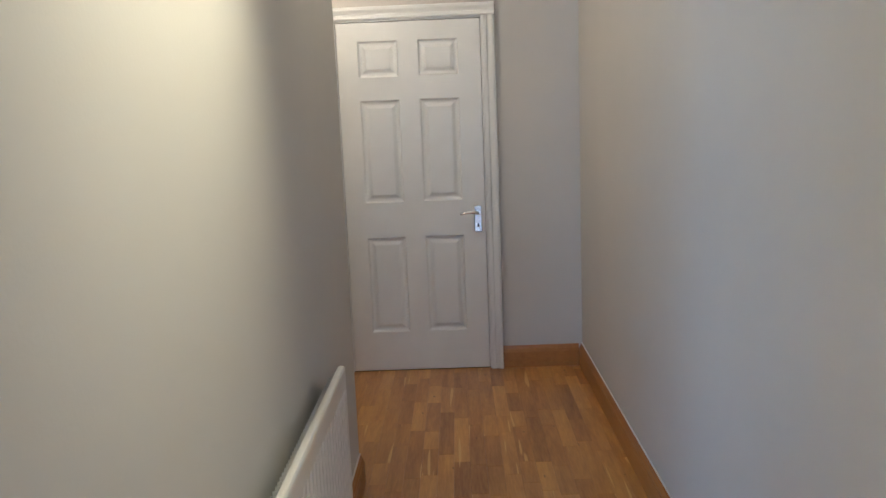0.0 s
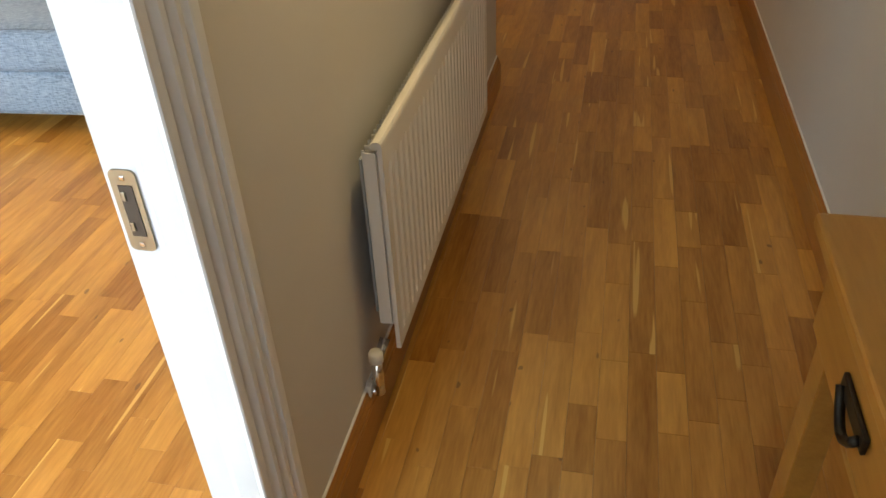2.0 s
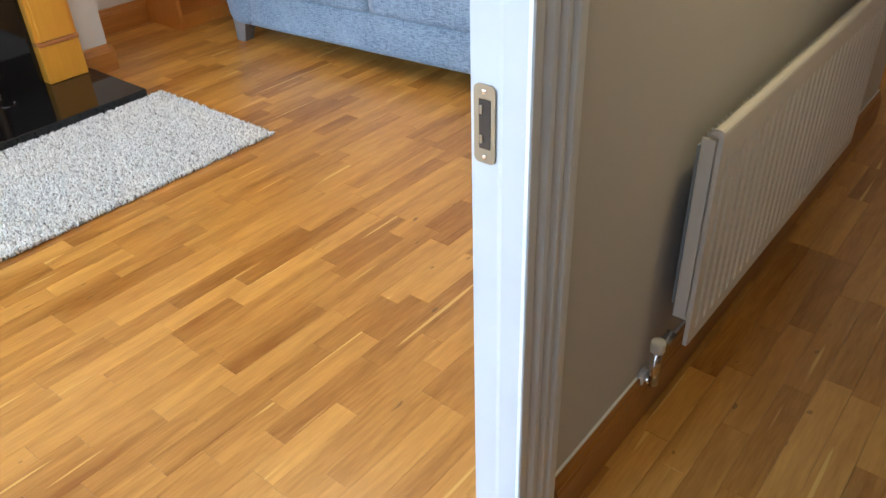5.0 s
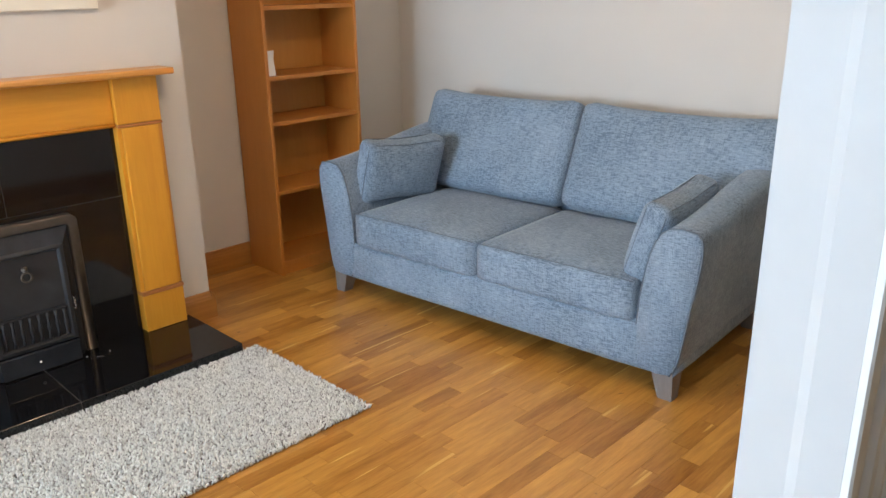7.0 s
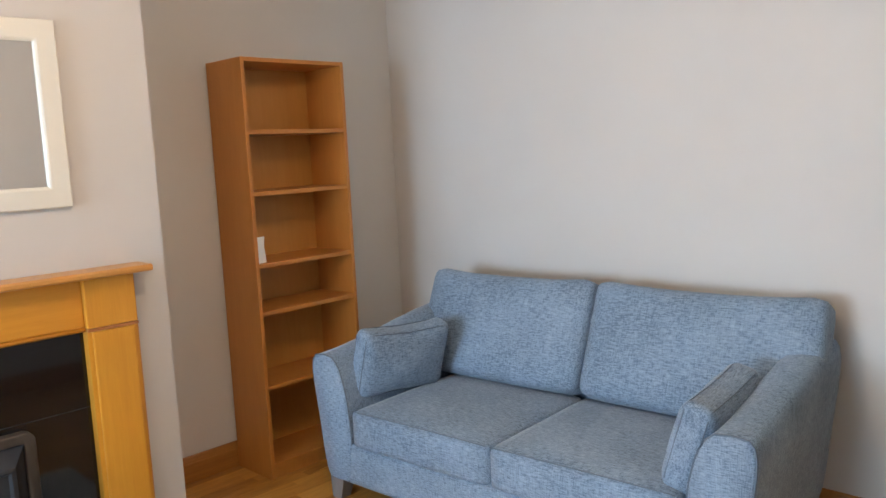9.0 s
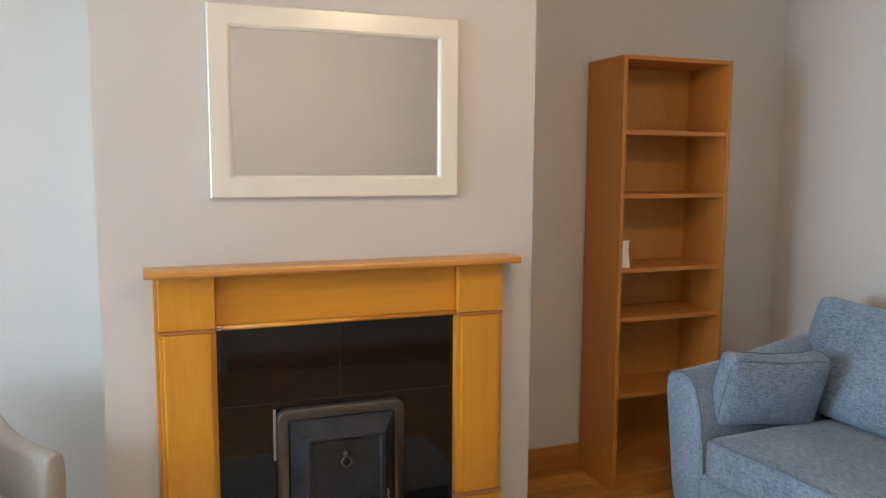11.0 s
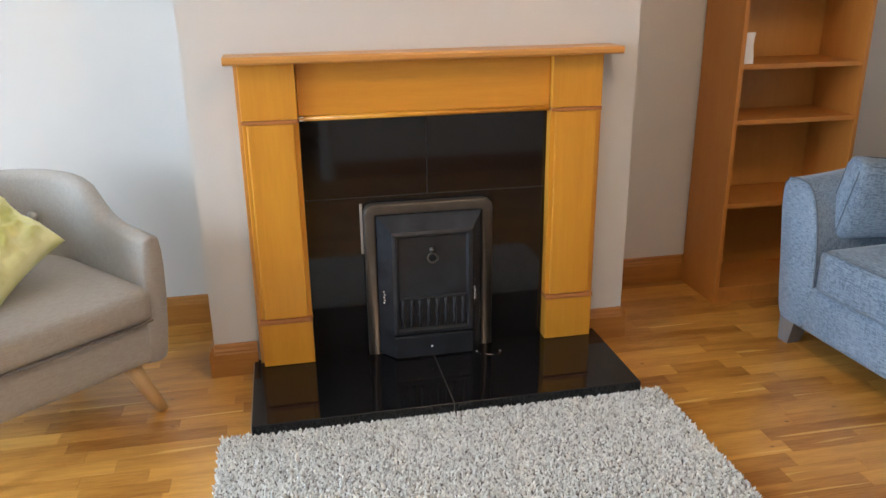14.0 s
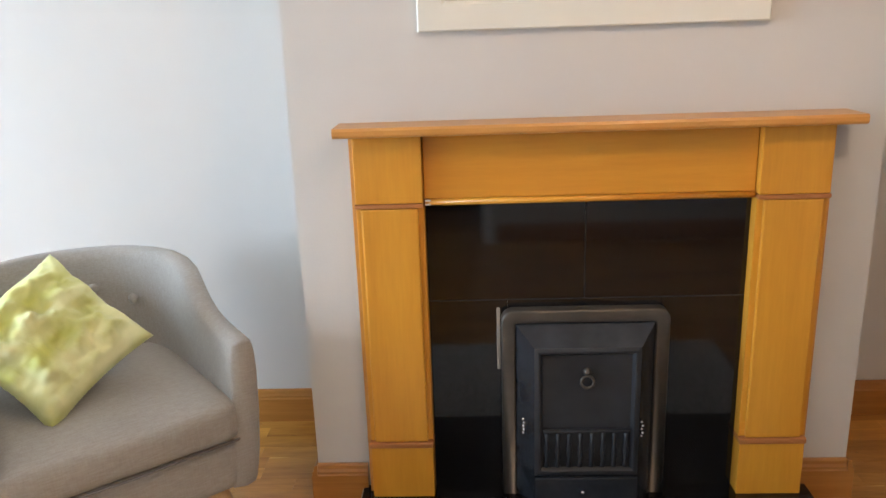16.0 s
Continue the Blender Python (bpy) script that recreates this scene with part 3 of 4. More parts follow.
# ---- radiator ----
def radiator():
    Y0, Y1, Z0, Z1, XF = 2.200, 3.402, 0.220, 0.724, 0.960
    r = thing("radiator", pose(XH, (Y0 + Y1) / 2, 0), "white enamelled ribbed panel radiator on the hall wall", "radiator")
    L = (Y1 - Y0) / 2
    f = XF - XH
    # ribbed front panel
    prof = []
    nrib = 28
    pitch = (2 * L - 0.05) / nrib
    y = -L + 0.025
    prof.append((-L, 0))
    prof.append((-L + 0.012, 0.0))
    for i in range(nrib):
        prof += [(y + pitch * 0.10, 0), (y + pitch * 0.24, -0.009), (y + pitch * 0.44, -0.009), (y + pitch * 0.58, 0)]
        y += pitch
    prof.append((L, 0))
    rings = []
    for z, k in ((Z0, 0), (Z0 + 0.03, 0), (Z0 + 0.042, 1), (Z1 - 0.075, 1), (Z1 - 0.062, 0), (Z1 - 0.012, 0), (Z1 - 0.005, -0.0015), (Z1 - 0.001, -0.005), (Z1, -0.011), (Z1 - 0.001, -0.018), (Z1 - 0.006, -0.023), (Z1 - 0.014, -0.024)):
        rings.append([(f + d * max(k, 0) + min(k, 0), yy, z) for yy, d in prof])
    part("front_panel", loft(rings, False, False), M_RAD, r)
    rings = [[(f - 0.010, yy, z) for yy in (-L, L)] for z in (Z0, Z1 - 0.012)]
    for yy in (-L, L - 0.0012):
        cap = [(f - 0.0005, Z0), (f - 0.0005, Z1 - 0.012), (f - 0.002, Z1 - 0.005), (f - 0.006, Z1 - 0.001), (f - 0.011, Z1 - 0.0005), (f - 0.018, Z1 - 0.002), (f - 0.0235, Z1 - 0.008), (f - 0.0235, Z1 - 0.014), (f - 0.010, Z1 - 0.016), (f - 0.010, Z0)]
        part("end_cap", loft([[(x, yy, z) for x, z in cap], [(x, yy + 0.0012, z) for x, z in cap]]), M_RAD, r)
    part("front_panel_back", loft(rings, False, False), M_RAD, r)
    part("side_panel", box(f - 0.037, f - 0.013, -L - 0.003, -L + 0.001, Z0 + 0.075, Z1 - 0.022, 0.001), M_RAD, r)
    part("side_panel", box(f - 0.037, f - 0.013, L - 0.001, L + 0.003, Z0 + 0.075, Z1 - 0.022, 0.001), M_RAD, r)
    part("rear_panel", box(0.022, 0.028, -L + 0.022, L - 0.022, Z0 + 0.08, Z1 - 0.05, 0.002), M_RADREAR, r)
    fins = bmesh.new()
    for i in range(54):
        yy = -L + 0.02 + i * (2 * L - 0.04) / 53
        box(0.030, f - 0.012, yy, yy + 0.0015, Z0 + 0.05, Z1 - 0.030, bm=fins)
    tagged(part("convector_fin", fins, M_RAD, r), kind="stuff")
    for yy, knob in ((-L - 0.035, True), (L + 0.03, False)):
        v = part("valve", tube([(0.030, yy, 0.112), (0.030, yy, 0.215)], 0.013, 12), M_CHROME, r, "white and chrome radiator valve", True)
        part("elbow", tube([(0.0, yy, 0.118), (0.032, yy, 0.118)], 0.0125, 10), M_CHROME, v, smooth=True)
        part("union", tube([(0.030, yy, 0.190), (0.040, yy + (0.045 if knob else -0.04), 0.235)], 0.012, 10), M_CHROME, v, smooth=True)
        part("union_collar", tube([(0.001, yy, 0.118), (0.014, yy, 0.118)], 0.021, 12), M_RAD, v)
        if knob:
            part("valve_cap", lathe_at((0.030, yy, 0.204), [(0.0125, 0), (0.0160, 0.004), (0.0160, 0.026), (0.013, 0.031), (0.002, 0.032)]), M_PLASTIC, v, "cream plastic valve cap", True)
    for yy in (-L + 0.2, L - 0.2):
        part("bracket", box(0.0, 0.016, yy - 0.02, yy + 0.02, Z0 + 0.05, Z1 - 0.12), M_RAD, r)


def lathe_at(p, profile, sides=20):
    b = lathe(profile, sides)
    bmesh.ops.translate(b, vec=p, verts=b.verts)
    return b


radiator()


# ---- hall console cabinet ----
def console():
    c = thing("console_table", pose(1.667, 2.026, 0), "waxed pine console table with black drawer pulls against hall wall", "console table")
    L, D, H = 1.15, 0.335, 0.75
    part("tabletop", box(0, D, -L, 0, H - 0.026, H, 0.007, 3), M_PINE, c)
    part("drawer_case", box(0.035, D - 0.01, -L + 0.035, -0.035, H - 0.175, H - 0.0265, 0.002), M_PINE, c)
    for y in (-L + 0.095, -0.095 + 0.06 - 0.06):
        for x in (0.038, D - 0.055):
            part("leg", box(x, x + 0.045, y - 0.045 + 0.03, y + 0.03 + 0.015, 0, H - 0.1755, 0.003), M_PINE, c)
    part("lower_shelf", box(0.04, D - 0.012, -L + 0.05, -0.05, 0.14, 0.16, 0.003), M_PINE, c)
    for y0, y1 in ((-0.54, -0.06), (-1.09, -0.58)):
        w = part("drawer", box(0.020, 0.034, y0, y1, H - 0.165, H - 0.035, 0.004), M_PINE, c)
        ym = (y0 + y1) / 2
        p = part("drawer_pull", box(0.012, 0.0195, ym - 0.058, ym + 0.058, H - 0.112, H - 0.086, 0.003), M_BLACK, w, "black iron drop pull")
        part("bail", tube([(0.010, ym - 0.046 + 0.092 * k / 8, H - 0.10 - 0.040 * math.sin(math.pi * k / 8)) for k in range(9)], 0.007, 8), M_BLACK, p, smooth=True)


console()


# ---- fireplace ----
def fireplace():
    f = thing("fireplace_surround", pose(XB, 1.92, 0), "golden oak fireplace surround with plain mantel shelf on chimney breast", "fireplace")
    def bx(name, x0, x1, y0, y1, z0, z1, mat, bev=0.0025, label=""):
        return part(name, box(x0 - XB, x1 - XB, y0 - 1.92, y1 - 1.92, z0, z1, bev), mat, f, label)
    F = -2.120
    shelf = [(0.0, 1.154), (0.118, 1.154), (0.128, 1.157), (0.131, 1.163), (0.131, 1.174), (0.127, 1.181), (0.0, 1.181)]
    part("mantel_shelf", extrude([(x, z) for x, z in shelf], "y", 1.245 - 1.92, 2.612 - 1.92), M_SHELF, f)
    bx("header", XB, F - 0.026, 1.474, 2.372, 0.972, 1.153, M_SURRH)
    part("lip_end", box(F - 0.026 - XB, F - 0.012 - XB, 1.4755 - 1.92, 1.492 - 1.92, 0.956, 0.972, 0.002), M_TAG, f, "pale chipped end of the lip")
    part("header_lip", tube([(F - 0.020 - XB, 1.476 - 1.92, 0.964), (F - 0.020 - XB, 2.368 - 1.92, 0.964)], 0.009, 10), M_SURRH, f, smooth=True)
    bx("header_backing", XB, F - 0.030, 1.474, 2.372, 0.955, 0.971, M_SURRH)
    for y0, y1, inner in ((1.285, 1.472, 1), (2.374, 2.562, -1)):
        bx("upper_block", XB, F, y0, y1, 0.9655, 1.153, M_SURR, 0.004)
        bx("bead", XB, F + 0.004, y0 - 0.002, y1 + 0.002 - (0.002 if inner > 0 else 0), 0.953, 0.965, M_SURRTRIM, 0.003, "darker oak bead")
        bx("pilaster", XB, F - 0.010, y0, y1, 0.238, 0.9525, M_SURR, 0.003)
        bx("pilaster_face", F - 0.0098, F + 0.003, y0 + 0.014, y1 - 0.014, 0.2385, 0.9520, M_SURR, 0.006)
        bx("band", XB, F + 0.008, y0 - 0.003, y1 + 0.003, 0.219, 0.2375, M_SURRTRIM, 0.005, "darker oak band")
        bx("plinth", XB, F + 0.003, y0, y1, 0.051, 0.2185, M_SURR, 0.003)
    bx("edge_board", XB, F - 0.010, 1.4722, 1.4736, 0.238, 0.954, M_SURR, 0.0004, "golden oak edge")
    bx("edge_board", XB, F - 0.010, 2.3724, 2.3738, 0.238, 0.954, M_SURR, 0.0004, "golden oak edge")
    bx("side_board", XB, F - 0.030, 1.272, 1.2845, 0.051, 1.153, M_SHELF, 0.002)
    bx("side_board", XB, F - 0.030, 2.5625, 2.575, 0.051, 1.153, M_SHELF, 0.002)
    # granite slips
    g = thing("fireplace_back_panel", pose(XB, 1.92, 0.051), "polished black granite back panel of fireplace", "fireplace panel")
    def gx(x0, x1, y0, y1, z0, z1):
        part("panel", box(x0, x1, y0 - 1.92, y1 - 1.92, z0 - 0.051, z1 - 0.051, 0.0008, 1), M_GRAN, g)
    X1 = 0.022
    gx(0.001, X1, 1.474, 1.9185, 0.667, 0.954)
    gx(0.001, X1, 1.9215, 2.372, 0.667, 0.954)
    gx(0.001, X1, 1.474, 1.70, 0.051, 0.664)
    gx(0.001, X1, 2.14, 2.372, 0.051, 0.664)
    gx(0.001, X1 - 0.001, 1.7005, 2.1395, 0.051, 0.6635)
    part("joint", box(0.001, X1 - 0.0012, 1.4745 - 1.92, 2.3715 - 1.92, 0.613, 0.616), M_JOINTD, g, "thin grey grout line")
    part("joint", box(0.001, X1 - 0.0012, 1.9187 - 1.92, 1.9213 - 1.92, 0.617, 0.902), M_JOINTD, g, "thin grey grout line")
    h = thing("hearth", pose(-2.19, 1.92, 0), "polished black granite hearth slab with two tiles", "hearth")
    for y0, y1 in ((1.247, 1.9185), (1.9215, 2.598)):
        part("slab", box(0.002, 0.478, y0 - 1.92, y1 - 1.92, 0.0, 0.05, 0.002, 1), M_GRAN, h)
    part("edge_strip", box(0.004, 0.470, -0.6765, -0.6735, 0.0, 0.046), M_BARE, h, "pale unpolished slab edge")
    part("joint", box(0.003, 0.4765, -0.0013, 0.0013, 0.002, 0.0488), M_JOINT, h, "thin grey grout line")


fireplace()


def fire_insert():
    i = thing("fireplace_insert", pose(-2.168, 1.92, 0.0505), "black cast iron fireplace insert with a canted frame", "fireplace insert")
    W, H = 0.24, 0.592
    def arch(w, h, r, x, z0=0.0):
        pts = [(x, -w, z0), (x, w, z0)]
        for s in range(7):
            a = radians(s * 15)
            pts.append((x, w - r + r * math.cos(a), h - r + r * math.sin(a)))
        for s in range(7):
            a = radians(90 + s * 15)
            pts.append((x, -w + r + r * math.cos(a), h - r + r * math.sin(a)))
        return pts
    rim = loft([arch(W, H, 0.035, 0.0), arch(W, H, 0.035, 0.032), arch(W - 0.002, H - 0.002, 0.034, 0.036), arch(W - 0.006, H - 0.006, 0.032, 0.0375), arch(W - 0.034, H - 0.034, 0.012, 0.0375), arch(W - 0.038, H - 0.038, 0.010, 0.036), arch(W - 0.040, H - 0.040, 0.010, 0.030)], True, False)
    part("rim", rim, M_IRONP, i, "worn polished iron rim", True)
    # canted cheeks leading in to the fire door
    d = 0.030
    w1, h1, w2, h2, e = W - 0.040, H - 0.040, 0.150, 0.500, 0.062
    for s in (-1, 1):
        b = bmesh.new()
        b.faces.new([b.verts.new(p) for p in ((d, s * w1, 0.004), (d + e, s * w2, 0.004), (d + e, s * w2, h2), (d, s * w1, h1))])
        part("cheek", b, M_IRON, i)
    b = bmesh.new()
    b.faces.new([b.verts.new(p) for p in ((d, -w1, h1), (d, w1, h1), (d + e, w2, h2), (d + e, -w2, h2))])
    part("canopy", b, M_IRON, i)
    ring4 = lambda k, x: [(x, -w2 + k, 0.096 + k), (x, w2 - k, 0.096 + k), (x, w2 - k, h2 - k), (x, -w2 + k, h2 - k)]
    fd = loft([ring4(0, d + e), ring4(0.010, d + e + 0.004), ring4(0.016, d + e + 0.004), ring4(0.024, d + e - 0.008)], True, False)
    fd.faces.new(list(fd.verts)[-4:])
    part("fire_door", fd, M_DARKIRON, i, "dark iron fire door")
    part("ash_front", box(d + 0.004, d + e + 0.010, -w2, w2, 0.004, 0.092, 0.005), M_IRON, i)
    part("fret_rail", box(d + e - 0.006, d + e + 0.006, -w2 + 0.026, w2 - 0.026, 0.236, 0.246, 0.003), M_DARKIRON, i)
    for k in range(8):
        y = -w2 + 0.036 + k * (2 * w2 - 0.072) / 7
        part("fret_bar", lathe_at((d + e - 0.004, y, 0.124), [(0.008, 0), (0.005, 0.02), (0.009, 0.05), (0.005, 0.08), (0.008, 0.112)], 8), M_DARKIRON, i, smooth=True)
    ring = part("knob", lathe_at((0, 0, 0), [(0.012, 0), (0.011, 0.008), (0.006, 0.014), (0.002, 0.016)], 14), M_IRONP, i, "iron ring pull on the fire door", True)
    ring.matrix_local = pose(d + e - 0.008, 0.0, 0.425, 0, 90, 0)
    rg = part("ring", tube([(0.018 * math.cos(t * math.pi / 9), 0.018 * math.sin(t * math.pi / 9), 0.0) for t in range(18)], 0.004, 8, True), M_IRONP, i, smooth=True)
    rg.matrix_local = pose(d + e + 0.002, 0.0, 0.396, 0, 86, 0)
    for y, x in ((-0.180, d + 0.028), (0.158, d + e - 0.006)):
        b = bmesh.new()
        for k in range(5):
            join(b, lathe([(0.002, 0), (0.005, 0.003), (0.005, 0.006), (0.002, 0.009)], 8), pose(x + 0.002 * (k % 2), y + 0.003 * (k % 2), 0.215 + 0.011 * k))
        part("latch", b, M_CHROME, i, "small bright metal latch", True)
    part("stud", lathe_at((d + e + 0.012, -0.01, 0.045), [(0.004, -0.005), (0.007, 0.0), (0.005, 0.005), (0.001, 0.007)], 12), M_CHROME, i, "bright round stud", True)
    part("edge_strip", box(-0.0, 0.006, -W - 0.012, -W - 0.002, 0.40, 0.592, 0.001), M_BARE, i, "pale strip of bare board")


fire_insert()


# ---- mirror ----
def mirror():
    m = thing("wall_mirror", pose(XB + 0.001, 1.929, 1.746), "rectangular wall mirror in a white lacquered frame above the mantel", "mirror")
    w, h, fw, t = 0.457, 0.331, 0.078, 0.024
    ring = lambda i, x: [(x, -w + i, -h + i), (x, w - i, -h + i), (x, w - i, h - i), (x, -w + i, h - i)]
    part("frame", loft([ring(0, 0), ring(0, t - 0.004), ring(0.004, t), ring(fw - 0.012, t), ring(fw - 0.004, t - 0.004), ring(fw, t - 0.010), ring(fw, 0.006)], True, False), M_CREAM, m)
    part("glass", box(0.004, 0.010, -w + fw - 0.004, w - fw + 0.004, -h + fw - 0.004, h - fw + 0.004), M_MIRROR, m, "clear mirror glass")


mirror()


# ---- bookcase ----
def bookcase():
    y0, y1, H, D = 3.266, 3.862, 2.022, 0.305
    c = thing("bookcase", pose(-2.39, y0, 0), "tall narrow beech-veneered bookcase with empty shelves in the alcove", "bookcase")
    W = y1 - y0
    t = 0.019
    part("side_panel", box(-D, 0, 0, t, 0, H, 0.0012), M_CASE, c)
    part("side_panel", box(-D, 0, W - t, W, 0, H, 0.0012), M_CASE, c)
    part("top", box(-D, -0.001, t, W - t, H - t, H - 0.0005, 0.001), M_CASE, c)
    part("back_panel", box(-D + 0.002, -D + 0.008, t, W - t, 0.05, H - t), M_CASEB, c)
    for z in (1.690, 1.402, 1.060, 0.830, 0.466, 0.075):
        part("shelf", box(-D + 0.010, -0.004, t + 0.001, W - t - 0.001, z - 0.020, z, 0.0012), M_CASE, c)
    part("plinth", box(-0.035, -0.015, t, W - t, 0, 0.054), M_CASE, c)
    k = thing("price_card", pose(-2.39, y0, 1.060), "small blank white folded card on bookcase shelf", "card")
    b = bmesh.new()
    join(b, box(-0.0005, 0.0005, -0.028, 0.028, 0, 0.125), pose(-0.030, 0.055, 0.001, 0, -8, 10))
    part("front_leaf", b, M_TAG, k)
    b = bmesh.new()
    join(b, box(-0.0005, 0.0005, -0.028, 0.028, 0, 0.125), pose(-0.066, 0.061, 0.001, 0, 8, 10))
    part("rear_leaf", b, M_TAG, k)


bookcase()


# ---- sofa ----
def sofa():
    s = thing("sofa", pose(-2.053, 3.324, 0, 0, 0, 3.8), "blue-grey tweed two-seater sofa with flared arms against the wall", "sofa")
    W, D = 1.919, 0.96
    AW = 0.225
    # base
    part("base", block_cushion(0.03, W - 0.03, 0.004, D - 0.03, 0.095, 0.290, 0.0, 0.018, 6), M_SOFA, s, smooth=True)

    def arm(side):
        rings = []
        n = 16
        for k in range(n + 1):
            f = k / n
            y = 0.0 + f * D
            # height rises towards the back in a soft sweep
            top = 0.672 + 0.105 * (f * f * (3 - 2 * f))
            flare = 0.068
            ring = []
            m = 24
            for j in range(m):
                a = 2 * math.pi * j / m
                # rounded upright slab: narrow waist, wide head
                zz = 0.5 + 0.5 * math.sin(a)
                e = abs(math.cos(a)) ** (0.50 if a < math.pi else 0.35) * (1 if math.cos(a) > 0 else -1)
                z = 0.098 + (top - 0.098) * (0.5 + 0.5 * (abs(math.sin(a)) ** 0.70) * (1 if math.sin(a) > 0 else -1))
                h = (z - 0.098) / (top - 0.098)
                half = 0.093 + 0.015 * h
                x = e * half + flare * h ** 2
                if e < 0:
                    x += 0.005
                ring.append((x, y, z))
            if k in (0, n):
                cx = sum(p[0] for p in ring) / m
                cz = sum(p[2] for p in ring) / m
                inner = [(cx + (p[0] - cx) * 0.90, y, cz + (p[2] - cz) * 0.97) for p in ring]
                outer = [(p[0], y + (0.014 if k == 0 else -0.014), p[2]) for p in ring]
                rings += [inner, outer] if k == 0 else [outer, inner]
            else:
                rings.append(ring)
        mid = AW / 2
        pts = [[((W - mid + p[0]) if side > 0 else (mid - p[0]), p[1], p[2]) for p in r] for r in rings]
        a = part("arm", loft(pts), M_SOFA, s, smooth=True)
        for rr in (pts[1],):
            pipe = [(p[0], p[1] - 0.004, p[2]) for p in rr if p[2] > 0.14]
            st = min(range(len(rr)), key=lambda q: rr[q][2])
            order = [rr[(st + q) % len(rr)] for q in range(1, len(rr))]
            part("piping", tube([(p[0], p[1] - 0.003, p[2]) for p in order], 0.0035, 6), M_PIPE, a, smooth=True)

    arm(-1)
    arm(1)
    # seat cushions
    mid = W / 2
    for x0, x1, sd in ((AW - 0.014, mid - 0.004, 1), (mid + 0.004, W - AW + 0.014, 5)):
        c = part("seat_cushion", block_cushion(x0, x1, -0.004, 0.72, 0.272, 0.446, 0.020, 0.028, 12, sd), M_SOFA, s, smooth=True)
        part("piping", tube([(x0 + 0.008, 0.004, 0.440), (x0 + 0.03, -0.004, 0.445), ((x0 + x1) / 2, -0.008, 0.449), (x1 - 0.03, -0.004, 0.445), (x1 - 0.008, 0.004, 0.440)], 0.0022, 6), M_PIPE, c, smooth=True)
    # frame of the back
    part("back_frame", block_cushion(0.10, W - 0.10, D - 0.20, D - 0.01, 0.100, 0.80, 0.0, 0.05, 8), M_SOFA, s, smooth=True)
    # back cushions lean back
    for x0, x1, sd in ((0.030, mid + 0.012, 11), (mid + 0.018, W + 0.022, 17)):
        w = x1 - x0
        b = block_cushion(-w / 2, w / 2, -0.085, 0.085, -0.26, 0.26, 0.0, 0.055, 14, sd)
        for v in b.verts:
            u = v.co.x / (w / 2)
            h = v.co.z / 0.26
            v.co.y *= 1 + 0.28 * (1 - u * u) * (1 - h * h * 0.8)
            outer = 1 if sd == 11 else -1
            # the lower outer corner is notched to sit over the arm
            if h < 0.0 and -u * outer > 0.70:
                v.co.x += outer * 0.17 * min(1, (-h) * 3) * min(1, (-u * outer - 0.70) / 0.30)
            v.co.z += (0.022 * abs(u) ** 2.5 - 0.014) * (1 if h > 0 else 0.4)
        c = part("back_cushion", b, M_SOFA, s, smooth=True)
        c.matrix_local = pose((x0 + x1) / 2, 0.775, 0.690, -24, 0, 0)
        part("piping", tube([(-w / 2 + 0.02, 0.09, 0.245), (0, 0.100, 0.242), (w / 2 - 0.02, 0.09, 0.245)], 0.003, 6), M_PIPE, c, smooth=True)
    # splayed feet
    for x, y, sx in ((0.085, 0.055, -1), (W - 0.085, 0.055, 1), (0.085, D - 0.075, -1), (W - 0.085, D - 0.075, 1)):
        a, b2 = 0.045, 0.028
        top = [(x - a, y - a, 0.125), (x + a, y - a, 0.125), (x + a, y + a, 0.125), (x - a, y + a, 0.125)]
        ox = sx * 0.018
        bot = [(x - b2 + ox, y - b2 - 0.01, 0), (x + b2 + ox, y - b2 - 0.01, 0), (x + b2 + ox, y + b2 - 0.01, 0), (x - b2 + ox, y + b2 - 0.01, 0)]
        part("foot", loft([bot, top]), M_FEET, s, "grey stained tapered wooden foot")


sofa()


def arm_pillow(name, m, seed):
    p = thing(name, m, "small blue-grey tweed bolster cushion leaning on the sofa arm", "cushion", "arm cushions on the sofa")
    b = block_cushion(-0.235, 0.235, -0.058, 0.058, -0.158, 0.158, 0.0, 0.040, 14, seed)
    for v in b.verts:
        u, h = v.co.x / 0.235, v.co.z / 0.15
        v.co.y *= 1 + 0.5 * (1 - u * u) * (1 - h * h)
        v.co.z -= 0.016 * (1 - u * u) * max(0, h)
        v.co.z += 0.010 * u * u * (1 if h > 0 else -1) + 0.006 * noise.noise(Vector((v.co.x * 9 + seed, 0, v.co.z * 6)))
    part("cover", b, M_SOFA, p, smooth=True)
    r = [(x, -0.040, z) for x, z in ((-0.200, -0.152), (0.200, -0.152), (0.229, -0.125), (0.229, 0.125), (0.200, 0.150), (0.0, 0.140), (-0.200, 0.150), (-0.229, 0.125), (-0.229, -0.125))]
    part("piping", tube(r, 0.0022, 6, True), M_PIPE, p)
    r = [(x, 0.040, z) for x, z in ((-0.200, -0.152), (0.200, -0.152), (0.229, -0.125), (0.229, 0.125), (0.200, 0.150), (0.0, 0.140), (-0.200, 0.150), (-0.229, 0.125), (-0.229, -0.125))]
    part("piping", tube(r, 0.0022, 6, True), M_PIPE, p)


arm_pillow("arm_cushion", pose(-1.855, 3.66, 0.615, 16, 3, 82), 3)
arm_pillow("arm_cushion", pose(-0.362, 3.71, 0.592, 17, -3, 95), 8)


